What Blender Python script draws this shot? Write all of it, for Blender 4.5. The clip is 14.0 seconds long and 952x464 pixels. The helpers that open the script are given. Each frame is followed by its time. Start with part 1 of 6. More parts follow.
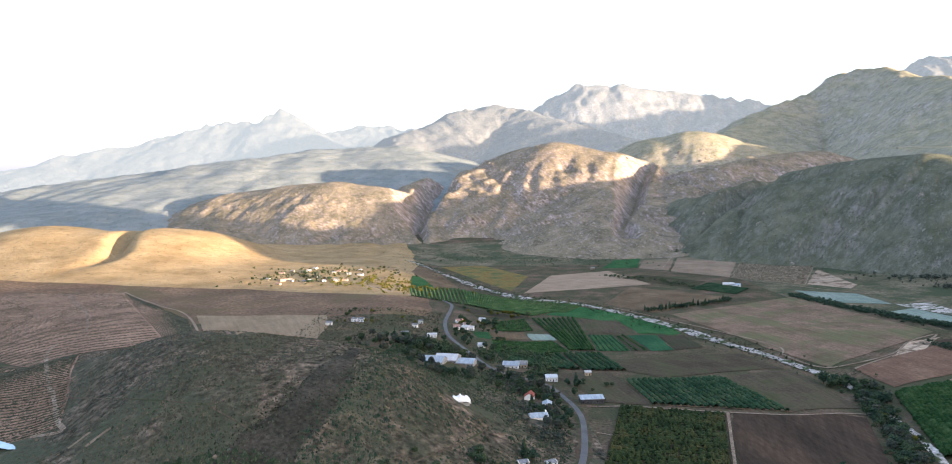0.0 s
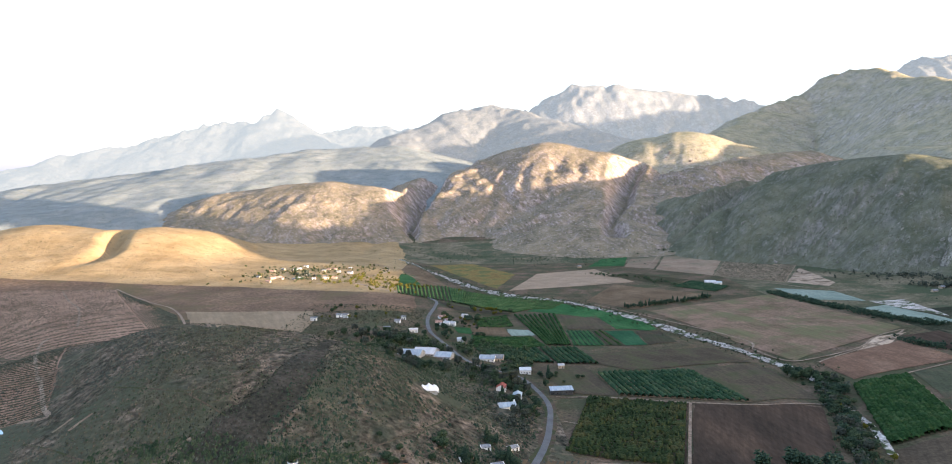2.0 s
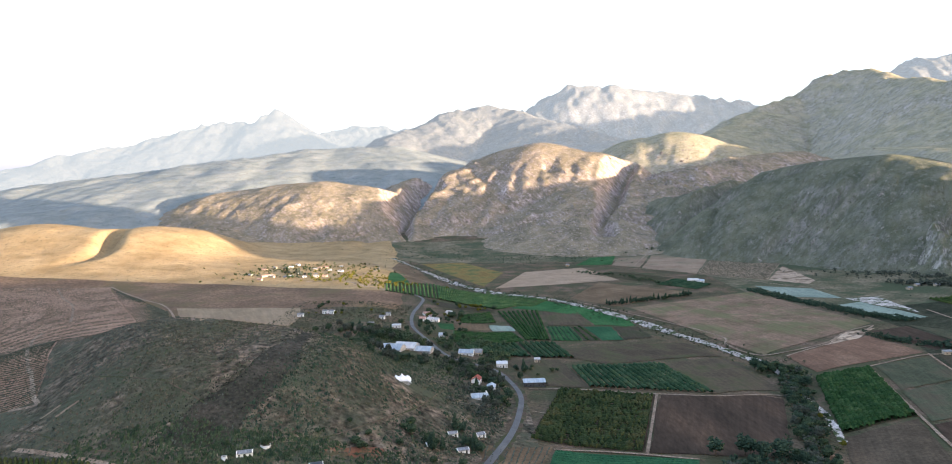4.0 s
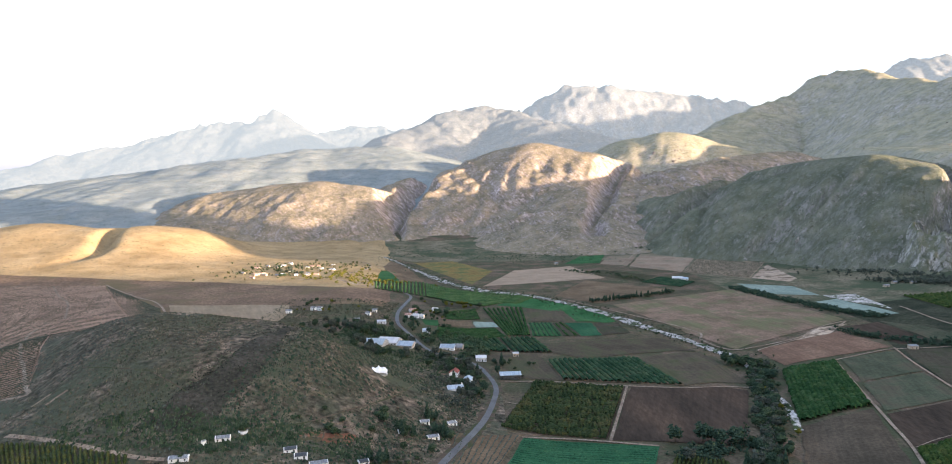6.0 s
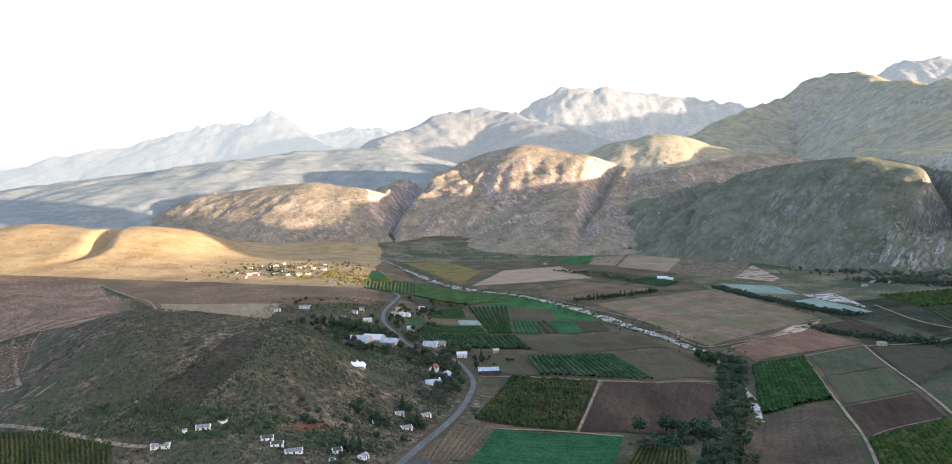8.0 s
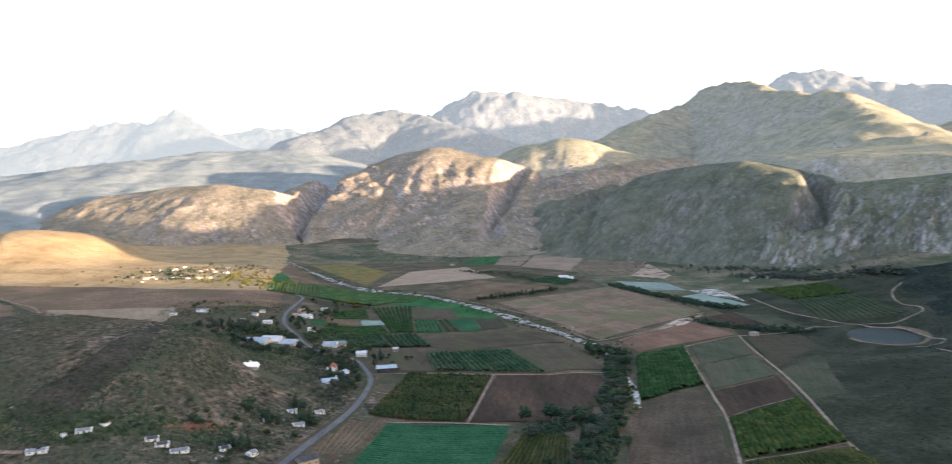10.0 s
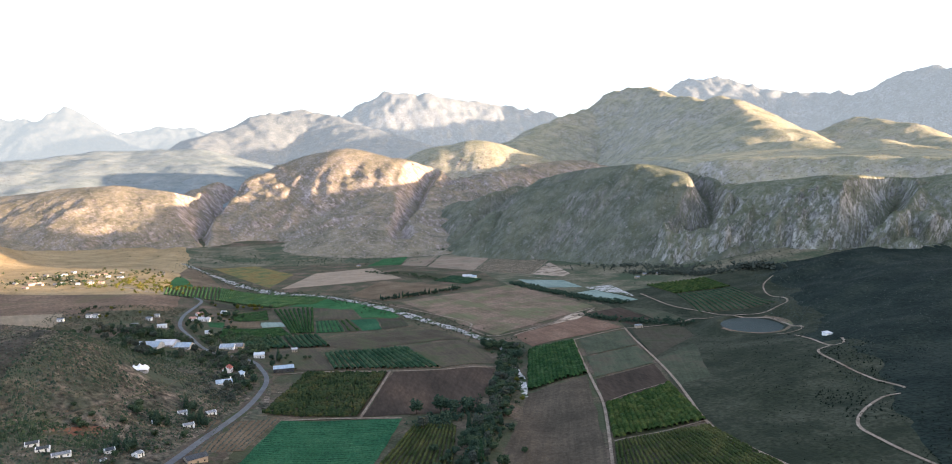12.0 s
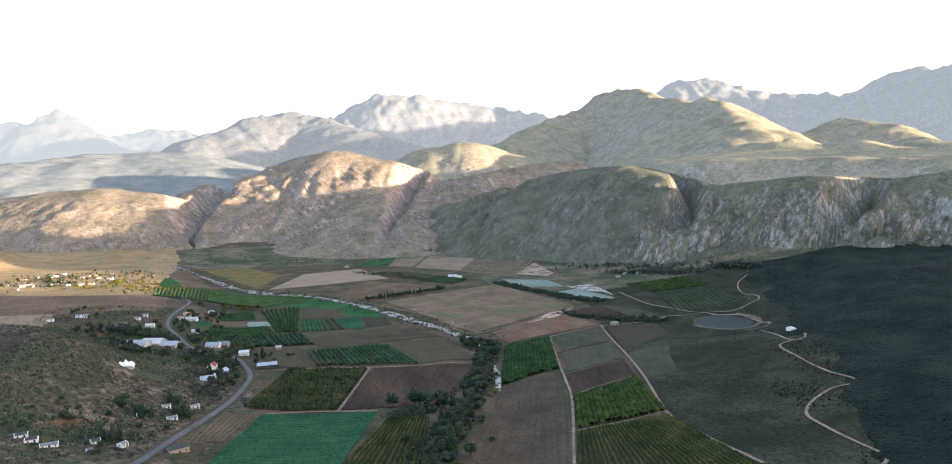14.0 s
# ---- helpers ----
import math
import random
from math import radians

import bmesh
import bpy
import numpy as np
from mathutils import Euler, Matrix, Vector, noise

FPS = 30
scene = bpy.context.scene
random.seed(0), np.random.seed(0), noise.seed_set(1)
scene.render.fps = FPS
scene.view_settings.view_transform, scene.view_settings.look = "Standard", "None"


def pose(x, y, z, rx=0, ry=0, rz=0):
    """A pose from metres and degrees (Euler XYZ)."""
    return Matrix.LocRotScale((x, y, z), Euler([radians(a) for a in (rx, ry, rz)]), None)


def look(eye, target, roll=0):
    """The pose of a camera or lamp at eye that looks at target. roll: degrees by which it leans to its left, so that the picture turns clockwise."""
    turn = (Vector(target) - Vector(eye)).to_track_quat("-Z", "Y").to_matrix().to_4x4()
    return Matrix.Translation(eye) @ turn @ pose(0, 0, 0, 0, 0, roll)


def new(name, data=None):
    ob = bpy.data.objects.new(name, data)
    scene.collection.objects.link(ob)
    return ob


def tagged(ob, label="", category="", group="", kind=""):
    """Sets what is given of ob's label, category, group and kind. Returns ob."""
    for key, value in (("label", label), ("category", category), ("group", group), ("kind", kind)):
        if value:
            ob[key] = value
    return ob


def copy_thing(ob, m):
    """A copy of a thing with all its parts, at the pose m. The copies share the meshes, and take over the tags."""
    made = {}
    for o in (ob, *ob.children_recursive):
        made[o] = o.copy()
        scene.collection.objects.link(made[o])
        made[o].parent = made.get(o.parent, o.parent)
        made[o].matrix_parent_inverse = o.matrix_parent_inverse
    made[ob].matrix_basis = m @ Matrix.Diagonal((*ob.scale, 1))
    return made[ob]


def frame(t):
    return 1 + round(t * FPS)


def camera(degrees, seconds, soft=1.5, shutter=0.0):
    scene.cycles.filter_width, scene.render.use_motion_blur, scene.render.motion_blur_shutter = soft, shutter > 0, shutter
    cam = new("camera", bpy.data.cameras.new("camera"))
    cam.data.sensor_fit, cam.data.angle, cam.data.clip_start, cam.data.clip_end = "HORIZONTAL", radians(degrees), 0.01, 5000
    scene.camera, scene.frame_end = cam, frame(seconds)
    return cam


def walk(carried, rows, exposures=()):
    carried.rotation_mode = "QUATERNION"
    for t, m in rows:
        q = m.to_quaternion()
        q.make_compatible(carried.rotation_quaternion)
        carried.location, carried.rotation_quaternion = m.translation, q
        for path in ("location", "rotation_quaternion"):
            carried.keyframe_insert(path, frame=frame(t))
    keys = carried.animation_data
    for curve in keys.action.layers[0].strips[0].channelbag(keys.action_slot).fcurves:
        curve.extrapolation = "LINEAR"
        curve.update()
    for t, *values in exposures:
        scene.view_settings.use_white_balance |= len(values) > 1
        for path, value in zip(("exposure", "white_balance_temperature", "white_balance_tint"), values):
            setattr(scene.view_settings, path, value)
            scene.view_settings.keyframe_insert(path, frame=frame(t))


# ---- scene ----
cam = camera(68.35, 14.0, soft=1.0, shutter=0.3)
walk(cam, [
    (0, pose(0.00, 0.00, 149.75, 85.63, 1.17, 0.00)),
    (0.5, pose(4.32, -4.43, 149.61, 85.63, 1.16, -0.01)),
    (1, pose(8.63, -8.92, 149.47, 85.62, 1.18, -0.04)),
    (1.5, pose(12.94, -13.48, 149.32, 85.63, 1.17, -0.04)),
    (2, pose(17.22, -18.17, 149.15, 85.62, 1.15, -0.07)),
    (2.5, pose(21.41, -22.89, 149.08, 85.61, 1.17, -0.07)),
    (3, pose(25.61, -27.59, 149.00, 85.61, 1.13, -0.09)),
    (5.5, pose(45.89, -50.71, 148.93, 85.60, 1.15, -0.13)),
    (6, pose(49.85, -55.36, 148.92, 85.59, 1.15, -0.13)),
    (6.5, pose(53.76, -59.92, 148.92, 85.63, 1.13, -0.17)),
    (7, pose(57.60, -64.33, 148.97, 85.64, 1.15, -0.16)),
    (7.5, pose(61.37, -68.51, 148.98, 85.67, 1.13, -0.18)),
    (9.3, pose(74.39, -82.62, 148.10, 85.74, 1.10, -0.25)),
    (9.5, pose(75.83, -84.19, 148.00, 85.75, 1.10, -0.75)),
    (9.6, pose(76.56, -84.97, 147.96, 85.76, 1.07, -1.35)),
    (9.8, pose(78.00, -86.54, 147.86, 85.77, 1.00, -3.30)),
    (9.9, pose(78.73, -87.33, 147.81, 85.78, 0.96, -5.15)),
    (10, pose(79.45, -88.11, 147.76, 85.79, 0.93, -7.03)),
    (10.1, pose(80.14, -89.07, 147.74, 85.77, 0.91, -8.65)),
    (10.2, pose(80.83, -90.02, 147.72, 85.76, 0.88, -9.95)),
    (10.3, pose(81.53, -90.98, 147.71, 85.74, 0.86, -10.95)),
    (10.4, pose(82.22, -91.93, 147.69, 85.73, 0.83, -11.70)),
    (10.5, pose(82.91, -92.89, 147.67, 85.71, 0.81, -12.33)),
    (10.7, pose(84.16, -95.07, 147.70, 85.71, 0.81, -12.95)),
    (11, pose(86.03, -98.34, 147.75, 85.71, 0.81, -13.46)),
    (11.5, pose(88.85, -103.98, 147.99, 85.75, 0.83, -13.81)),
    (12, pose(91.43, -109.55, 148.33, 85.77, 0.87, -14.00)),
    (12.5, pose(93.89, -115.19, 148.51, 85.80, 0.87, -14.15)),
    (13, pose(96.24, -120.88, 148.71, 85.84, 0.90, -14.27)),
    (13.5, pose(98.38, -126.64, 148.88, 85.85, 0.92, -14.38)),
    (14, pose(100.45, -132.47, 149.16, 85.85, 1.04, -14.49)),
])

# ---------------------------------------------------------------- light
SUN_TRAVEL = Vector((-0.87, 0.5, -0.072))
world = bpy.data.worlds.new("sky")
scene.world = world
world.use_nodes = True
sky = world.node_tree.nodes.new("ShaderNodeTexSky")
sky.sky_type, sky.sun_disc = "NISHITA", False
sky.sun_elevation, sky.sun_rotation = radians(4.1), radians(120)
sky.air_density, sky.dust_density, sky.ozone_density = 1.0, 3.0, 1.0
background = world.node_tree.nodes["Background"]
background.inputs["Strength"].default_value = 0.11
world.node_tree.links.new(sky.outputs["Color"], background.inputs["Color"])
# bright thin cloud and haze over the whole sky
veil = world.node_tree.nodes.new("ShaderNodeBackground")
veil.inputs["Color"].default_value, veil.inputs["Strength"].default_value = (0.8, 0.94, 1.42, 1.0), 0.135
both = world.node_tree.nodes.new("ShaderNodeAddShader")
world.node_tree.links.new(background.outputs[0], both.inputs[0])
world.node_tree.links.new(veil.outputs[0], both.inputs[1])
world.node_tree.links.new(both.outputs[0], world.node_tree.nodes["World Output"].inputs["Surface"])

sun = new("sun", bpy.data.lights.new("sun", "SUN"))
sun.data.energy, sun.data.angle, sun.data.color = 5.0, radians(0.6), (1.0, 0.75, 0.55)
sun.matrix_world = look((0, 0, 0), SUN_TRAVEL)
scene.view_settings.exposure = 2.49


# ---------------------------------------------------------------- materials
def rgb(*c):
    return (*c, 1.0)


def surface(name, stops, scale=0.05, fine=1.0, rough=0.9, bump=0.3, bump_scale=1.0, metal=0.0, detail=6.0, contrast=1.0, patch=None, stretch=None, furrow=0.0):
    """A matt surface: a colour ramp over broad noise, grain on top, and fine relief. stops: (place, colour)."""
    m = bpy.data.materials.new(name)
    m.use_nodes = True
    n, link = m.node_tree.nodes, m.node_tree.links.new
    shader = n["Principled BSDF"]
    shader.inputs["Roughness"].default_value = rough
    shader.inputs["Metallic"].default_value = metal
    shader.inputs["Specular IOR Level"].default_value = 0.25 if rough < 0.8 else 0.04
    coord = n.new("ShaderNodeTexCoord")
    source = coord.outputs["Object"]
    if stretch:
        mapping = n.new("ShaderNodeMapping")
        mapping.inputs["Scale"].default_value = stretch
        link(source, mapping.inputs["Vector"])
        source = mapping.outputs["Vector"]
    broad, grain = n.new("ShaderNodeTexNoise"), n.new("ShaderNodeTexNoise")
    for t, s, d in ((broad, scale, detail), (grain, fine, 4.0)):
        t.inputs["Scale"].default_value, t.inputs["Detail"].default_value, t.inputs["Roughness"].default_value = s, d, 0.62
        link(source, t.inputs["Vector"])
    ramp = n.new("ShaderNodeValToRGB")
    while len(ramp.color_ramp.elements) < len(stops):
        ramp.color_ramp.elements.new(0.5)
    for e, (p, c) in zip(ramp.color_ramp.elements, stops):
        e.position, e.color = p, rgb(*c)
    link(broad.outputs["Fac"], ramp.inputs["Fac"])
    ramp2 = n.new("ShaderNodeValToRGB")
    ramp2.color_ramp.elements[0].position, ramp2.color_ramp.elements[0].color = 0.3, rgb(*[1 - 0.55 * contrast] * 3)
    ramp2.color_ramp.elements[1].position, ramp2.color_ramp.elements[1].color = 0.7, rgb(*[1 + 0.25 * contrast] * 3)
    link(grain.outputs["Fac"], ramp2.inputs["Fac"])
    mix = n.new("ShaderNodeMix")
    mix.data_type, mix.blend_type = "RGBA", "MULTIPLY"
    mix.inputs["Factor"].default_value = 1.0
    link(ramp.outputs["Color"], mix.inputs[6])
    link(ramp2.outputs["Color"], mix.inputs[7])
    colour = mix.outputs[2]
    info = n.new("ShaderNodeObjectInfo")
    vary = n.new("ShaderNodeMapRange")
    vary.inputs["To Min"].default_value, vary.inputs["To Max"].default_value = 0.88, 1.12
    link(info.outputs["Random"], vary.inputs["Value"])
    tint = n.new("ShaderNodeMix")
    tint.data_type, tint.blend_type = "RGBA", "MULTIPLY"
    tint.inputs["Factor"].default_value = 1.0
    link(colour, tint.inputs[6])
    link(vary.outputs["Result"], tint.inputs[7])
    colour = tint.outputs[2]
    if patch:
        # patches of a second colour with an uneven outline: (colour, scale, low, high)
        spots = n.new("ShaderNodeTexNoise")
        spots.inputs["Scale"].default_value, spots.inputs["Detail"].default_value, spots.inputs["Roughness"].default_value = patch[1], 5.0, 0.7
        link(coord.outputs["Object"], spots.inputs["Vector"])
        edge = n.new("ShaderNodeMapRange")
        edge.inputs["From Min"].default_value, edge.inputs["From Max"].default_value = patch[2], patch[3]
        link(spots.outputs["Fac"], edge.inputs["Value"])
        over = n.new("ShaderNodeMix")
        over.data_type = "RGBA"
        link(edge.outputs["Result"], over.inputs["Factor"])
        link(colour, over.inputs[6])
        over.inputs[7].default_value = rgb(*patch[0])
        colour = over.outputs[2]
    if furrow:
        # lines left by ploughing and planting, along the field's own rows
        uv = n.new("ShaderNodeMapping")
        uv.inputs["Scale"].default_value = (furrow, 0.012, 1)
        link(coord.outputs["UV"], uv.inputs["Vector"])
        lines = n.new("ShaderNodeTexNoise")
        lines.inputs["Scale"].default_value, lines.inputs["Detail"].default_value, lines.inputs["Roughness"].default_value = 1.0, 4.0, 0.7
        link(uv.outputs["Vector"], lines.inputs["Vector"])
        ramp3 = n.new("ShaderNodeValToRGB")
        ramp3.color_ramp.elements[0].position, ramp3.color_ramp.elements[0].color = 0.36, rgb(0.84, 0.85, 0.85)
        ramp3.color_ramp.elements[1].position, ramp3.color_ramp.elements[1].color = 0.64, rgb(1.13, 1.11, 1.1)
        link(lines.outputs["Fac"], ramp3.inputs["Fac"])
        ploughed = n.new("ShaderNodeMix")
        ploughed.data_type, ploughed.blend_type = "RGBA", "MULTIPLY"
        ploughed.inputs["Factor"].default_value = 1.0
        link(colour, ploughed.inputs[6])
        link(ramp3.outputs["Color"], ploughed.inputs[7])
        colour = ploughed.outputs[2]
    link(colour, shader.inputs["Base Color"])
    if bump:
        relief = n.new("ShaderNodeTexNoise")
        relief.inputs["Scale"].default_value, relief.inputs["Detail"].default_value = bump_scale, 6.0
        link(source, relief.inputs["Vector"])
        b = n.new("ShaderNodeBump")
        b.inputs["Strength"].default_value, b.inputs["Distance"].default_value = bump, 0.6 / bump_scale
        link(relief.outputs["Fac"], b.inputs["Height"])
        link(b.outputs["Normal"], shader.inputs["Normal"])
    return m


def rock_and_grass(name, grass, rock, steep=(0.62, 0.86), rock_scale=0.06, grass_scale=0.02, strata=0.5, spots=0.5, dip=35.0, bands=0.6):
    """Mountain ground: bare rock where it is steep or knobbly and in tilted beds (dip: degrees), dry grass and scrub between."""
    m = bpy.data.materials.new(name)
    m.use_nodes = True
    n, link = m.node_tree.nodes, m.node_tree.links.new
    shader = n["Principled BSDF"]
    shader.inputs["Roughness"].default_value = 0.95
    shader.inputs["Specular IOR Level"].default_value = 0.03
    coord = n.new("ShaderNodeTexCoord")
    geo = n.new("ShaderNodeNewGeometry")

    def noise_of(scale, detail=7.0, rough=0.65, squash=None):
        t = n.new("ShaderNodeTexNoise")
        t.inputs["Scale"].default_value, t.inputs["Detail"].default_value, t.inputs["Roughness"].default_value = scale, detail, rough
        v = coord.outputs["Object"]
        if squash:
            mp = n.new("ShaderNodeMapping")
            mp.inputs["Scale"].default_value = squash
            link(v, mp.inputs["Vector"])
            v = mp.outputs["Vector"]
        link(v, t.inputs["Vector"])
        return t.outputs["Fac"]

    def beds_of(scale, long, detail=7.0, rough=0.6):
        """Noise drawn out along the tilted rock beds."""
        t = n.new("ShaderNodeTexNoise")
        t.inputs["Scale"].default_value, t.inputs["Detail"].default_value, t.inputs["Roughness"].default_value = scale, detail, rough
        mp = n.new("ShaderNodeMapping")
        mp.vector_type = "TEXTURE"
        mp.inputs["Rotation"].default_value = (0, radians(dip), 0)
        mp.inputs["Scale"].default_value = (long, long * 0.6, 1.0)
        link(coord.outputs["Object"], mp.inputs["Vector"])
        link(mp.outputs["Vector"], t.inputs["Vector"])
        return t.outputs["Fac"]

    def ramp_of(fac, stops):
        r = n.new("ShaderNodeValToRGB")
        while len(r.color_ramp.elements) < len(stops):
            r.color_ramp.elements.new(0.5)
        for e, (p, c) in zip(r.color_ramp.elements, stops):
            e.position, e.color = p, rgb(*c)
        link(fac, r.inputs["Fac"])
        return r.outputs["Color"]

    def calc(op, a, b):
        c = n.new("ShaderNodeMath")
        c.operation = op
        for k, v in enumerate((a, b)):
            if isinstance(v, (int, float)):
                c.inputs[k].default_value = v
            else:
                link(v, c.inputs[k])
        return c.outputs[0]

    turf = ramp_of(noise_of(grass_scale, 9.0, 0.7), [(0.33, grass[0]), (0.5, grass[1]), (0.66, grass[2])])
    stone = ramp_of(noise_of(rock_scale, 11.0, 0.75, (1, 1, 0.3)), [(0.34, rock[0]), (0.5, rock[1]), (0.64, rock[2])])
    normal = n.new("ShaderNodeSeparateXYZ")
    link(geo.outputs["Normal"], normal.inputs[0])
    slope = n.new("ShaderNodeMapRange")
    slope.inputs["From Min"].default_value, slope.inputs["From Max"].default_value = steep[1], steep[0]
    link(normal.outputs["Z"], slope.inputs["Value"])
    knobs = n.new("ShaderNodeMapRange")
    knobs.inputs["From Min"].default_value, knobs.inputs["From Max"].default_value = 0.5, 0.6
    link(noise_of(0.075, 12.0, 0.78, (1, 1, 0.22)), knobs.inputs["Value"])
    bare = calc("MULTIPLY", slope.outputs["Result"], calc("ADD", calc("MULTIPLY", knobs.outputs["Result"], 0.7), 0.35))
    bare = calc("MINIMUM", calc("ADD", bare, calc("MULTIPLY", knobs.outputs["Result"], spots * 0.5)), 1.0)
    mix = n.new("ShaderNodeMix")
    mix.data_type = "RGBA"
    ledge = n.new("ShaderNodeMapRange")
    ledge.inputs["From Min"].default_value, ledge.inputs["From Max"].default_value = 0.49, 0.54
    link(calc("ADD", calc("MULTIPLY", beds_of(0.2, 4.0, 7.0, 0.7), 0.66), calc("MULTIPLY", noise_of(0.022, 8.0, 0.7), 0.34)), ledge.inputs["Value"])
    bare = calc("MINIMUM", calc("ADD", calc("MULTIPLY", bare, 0.5), calc("MULTIPLY", calc("MULTIPLY", ledge.outputs["Result"], bands), calc("ADD", calc("MULTIPLY", slope.outputs["Result"], 0.75), 0.25))), 1.0)
    link(bare, mix.inputs["Factor"])
    link(turf, mix.inputs[6])
    link(stone, mix.inputs[7])
    # pale loose rocks
    rocks = n.new("ShaderNodeMapRange")
    rocks.inputs["From Min"].default_value, rocks.inputs["From Max"].default_value = 0.55, 0.61
    rocks.inputs["To Max"].default_value = min(0.85, spots * 1.3)
    link(noise_of(0.17, 9.0, 0.8, (1, 1, 0.6)), rocks.inputs["Value"])
    loose = n.new("ShaderNodeMix")
    loose.data_type = "RGBA"
    link(rocks.outputs["Result"], loose.inputs["Factor"])
    link(mix.outputs[2], loose.inputs[6])
    loose.inputs[7].default_value = rgb(*rock[2])
    mix = loose
    # dark scrub bushes and cracks as fine speckle
    speck = n.new("ShaderNodeMapRange")
    speck.inputs["From Min"].default_value, speck.inputs["From Max"].default_value = 0.54, 0.6
    speck.inputs["To Max"].default_value = 0.7
    link(noise_of(0.16, 9.0, 0.82), speck.inputs["Value"])
    dark = n.new("ShaderNodeMix")
    dark.data_type = "RGBA"
    link(speck.outputs["Result"], dark.inputs["Factor"])
    link(mix.outputs[2], dark.inputs[6])
    dark.inputs[7].default_value = rgb(0.05, 0.055, 0.03)
    # open cracks between the rock beds
    cracks = n.new("ShaderNodeMapRange")
    cracks.inputs["From Min"].default_value, cracks.inputs["From Max"].default_value = 0.4, 0.47
    cracks.inputs["To Min"].default_value, cracks.inputs["To Max"].default_value = bands, 0.0
    link(beds_of(0.27, 3.5, 6.0, 0.72), cracks.inputs["Value"])
    split = n.new("ShaderNodeMix")
    split.data_type = "RGBA"
    link(calc("MULTIPLY", cracks.outputs["Result"], calc("ADD", calc("MULTIPLY", slope.outputs["Result"], 0.5), 0.15)), split.inputs["Factor"])
    link(dark.outputs[2], split.inputs[6])
    split.inputs[7].default_value = rgb(*[0.35 * v for v in rock[0]])
    link(split.outputs[2], shader.inputs["Base Color"])
    relief = n.new("ShaderNodeBump")
    relief.inputs["Strength"].default_value, relief.inputs["Distance"].default_value = strata, 11.0
    link(calc("ADD", calc("MULTIPLY", beds_of(0.12, 3.5, 8.0, 0.72), 1.3), calc("MULTIPLY", noise_of(0.1, 9.0, 0.74), 0.6)), relief.inputs["Height"])
    link(relief.outputs["Normal"], shader.inputs["Normal"])
    return m


SCRUB = surface("scrub_ground", [(0.32, (0.0461, 0.0495, 0.0282)), (0.45, (0.076, 0.0682, 0.0423)), (0.58, (0.115, 0.0869, 0.0612)), (0.7, (0.17, 0.118, 0.0894))], 0.03, 0.5, bump=0.7, bump_scale=0.4,
                patch=((0.0543, 0.0594, 0.0329), 0.02, 0.48, 0.58))
HILLSIDE = surface("dry_scrub_hillside", [(0.34, (0.0497, 0.0528, 0.0372)), (0.45, (0.0865, 0.0791, 0.0569)), (0.56, (0.132, 0.108, 0.0811)), (0.68, (0.201, 0.16, 0.12))], 0.07, 0.28, bump=1.0, bump_scale=0.25, contrast=1.5,
                   patch=((0.0606, 0.0688, 0.0449), 0.013, 0.47, 0.6))
BURNT = surface("dark_heath", [(0.35, (0.035, 0.035, 0.0275)), (0.5, (0.0525, 0.0513, 0.04)), (0.65, (0.08, 0.07, 0.0562))], 0.05, 0.5, bump=0.7, bump_scale=0.4)
FOOTHILL = surface("scrubby_valley_edge", [(0.33, (0.0638, 0.0697, 0.0433)), (0.46, (0.103, 0.0994, 0.0636)), (0.58, (0.149, 0.131, 0.0884)), (0.7, (0.206, 0.168, 0.121))], 0.02, 0.3, bump=0.6, bump_scale=0.4,
                   patch=((0.052, 0.0659, 0.0382), 0.012, 0.48, 0.58))
# brown ground below the hills, its colour also darkened for the shade there
SHADED_PLAIN = surface("shaded_brown_plain", [(0.35, (0.112, 0.0773, 0.0514)), (0.5, (0.154, 0.103, 0.0686)), (0.65, (0.202, 0.135, 0.0859))], 0.015, 0.3, bump=0.5, bump_scale=0.4, patch=((0.112, 0.0883, 0.0481), 0.01, 0.5, 0.62))
# near-black scrub: part of the slope's deep shade is put into this colour
SHADED_SCRUB = surface("shaded_scrub_ground", [(0.35, (0.00889, 0.0154, 0.0125)), (0.5, (0.0157, 0.0243, 0.0192)), (0.65, (0.0268, 0.0358, 0.0263))], 0.03, 0.4, bump=0.8, bump_scale=0.4)
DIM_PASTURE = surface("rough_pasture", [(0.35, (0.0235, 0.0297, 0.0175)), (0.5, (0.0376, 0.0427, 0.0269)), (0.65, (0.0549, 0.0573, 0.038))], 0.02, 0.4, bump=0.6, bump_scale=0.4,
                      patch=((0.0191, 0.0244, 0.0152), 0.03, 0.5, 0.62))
DRY_GRASS = rock_and_grass("dry_grass_hill", ((0.192, 0.136, 0.0694), (0.288, 0.21, 0.112), (0.358, 0.267, 0.149)), ((0.154, 0.106, 0.0595), (0.23, 0.165, 0.0991), (0.307, 0.223, 0.139)), steep=(0.5, 0.75), spots=0.25, strata=0.25)
FRONT = rock_and_grass("scrubby_rock_slope", ((0.108, 0.1, 0.0676), (0.173, 0.149, 0.1), (0.262, 0.216, 0.149)), ((0.217, 0.177, 0.166), (0.365, 0.301, 0.282), (0.552, 0.464, 0.439)), spots=0.35, strata=0.42, dip=38, bands=0.72, steep=(0.66, 0.93))
CLIFF = rock_and_grass("grey_cliff_slope", ((0.0825, 0.094, 0.0582), (0.133, 0.14, 0.0863), (0.199, 0.19, 0.121)), ((0.184, 0.178, 0.161), (0.339, 0.323, 0.291), (0.553, 0.515, 0.461)), spots=0.2, steep=(0.55, 0.85), strata=0.75, dip=-58, bands=0.85)
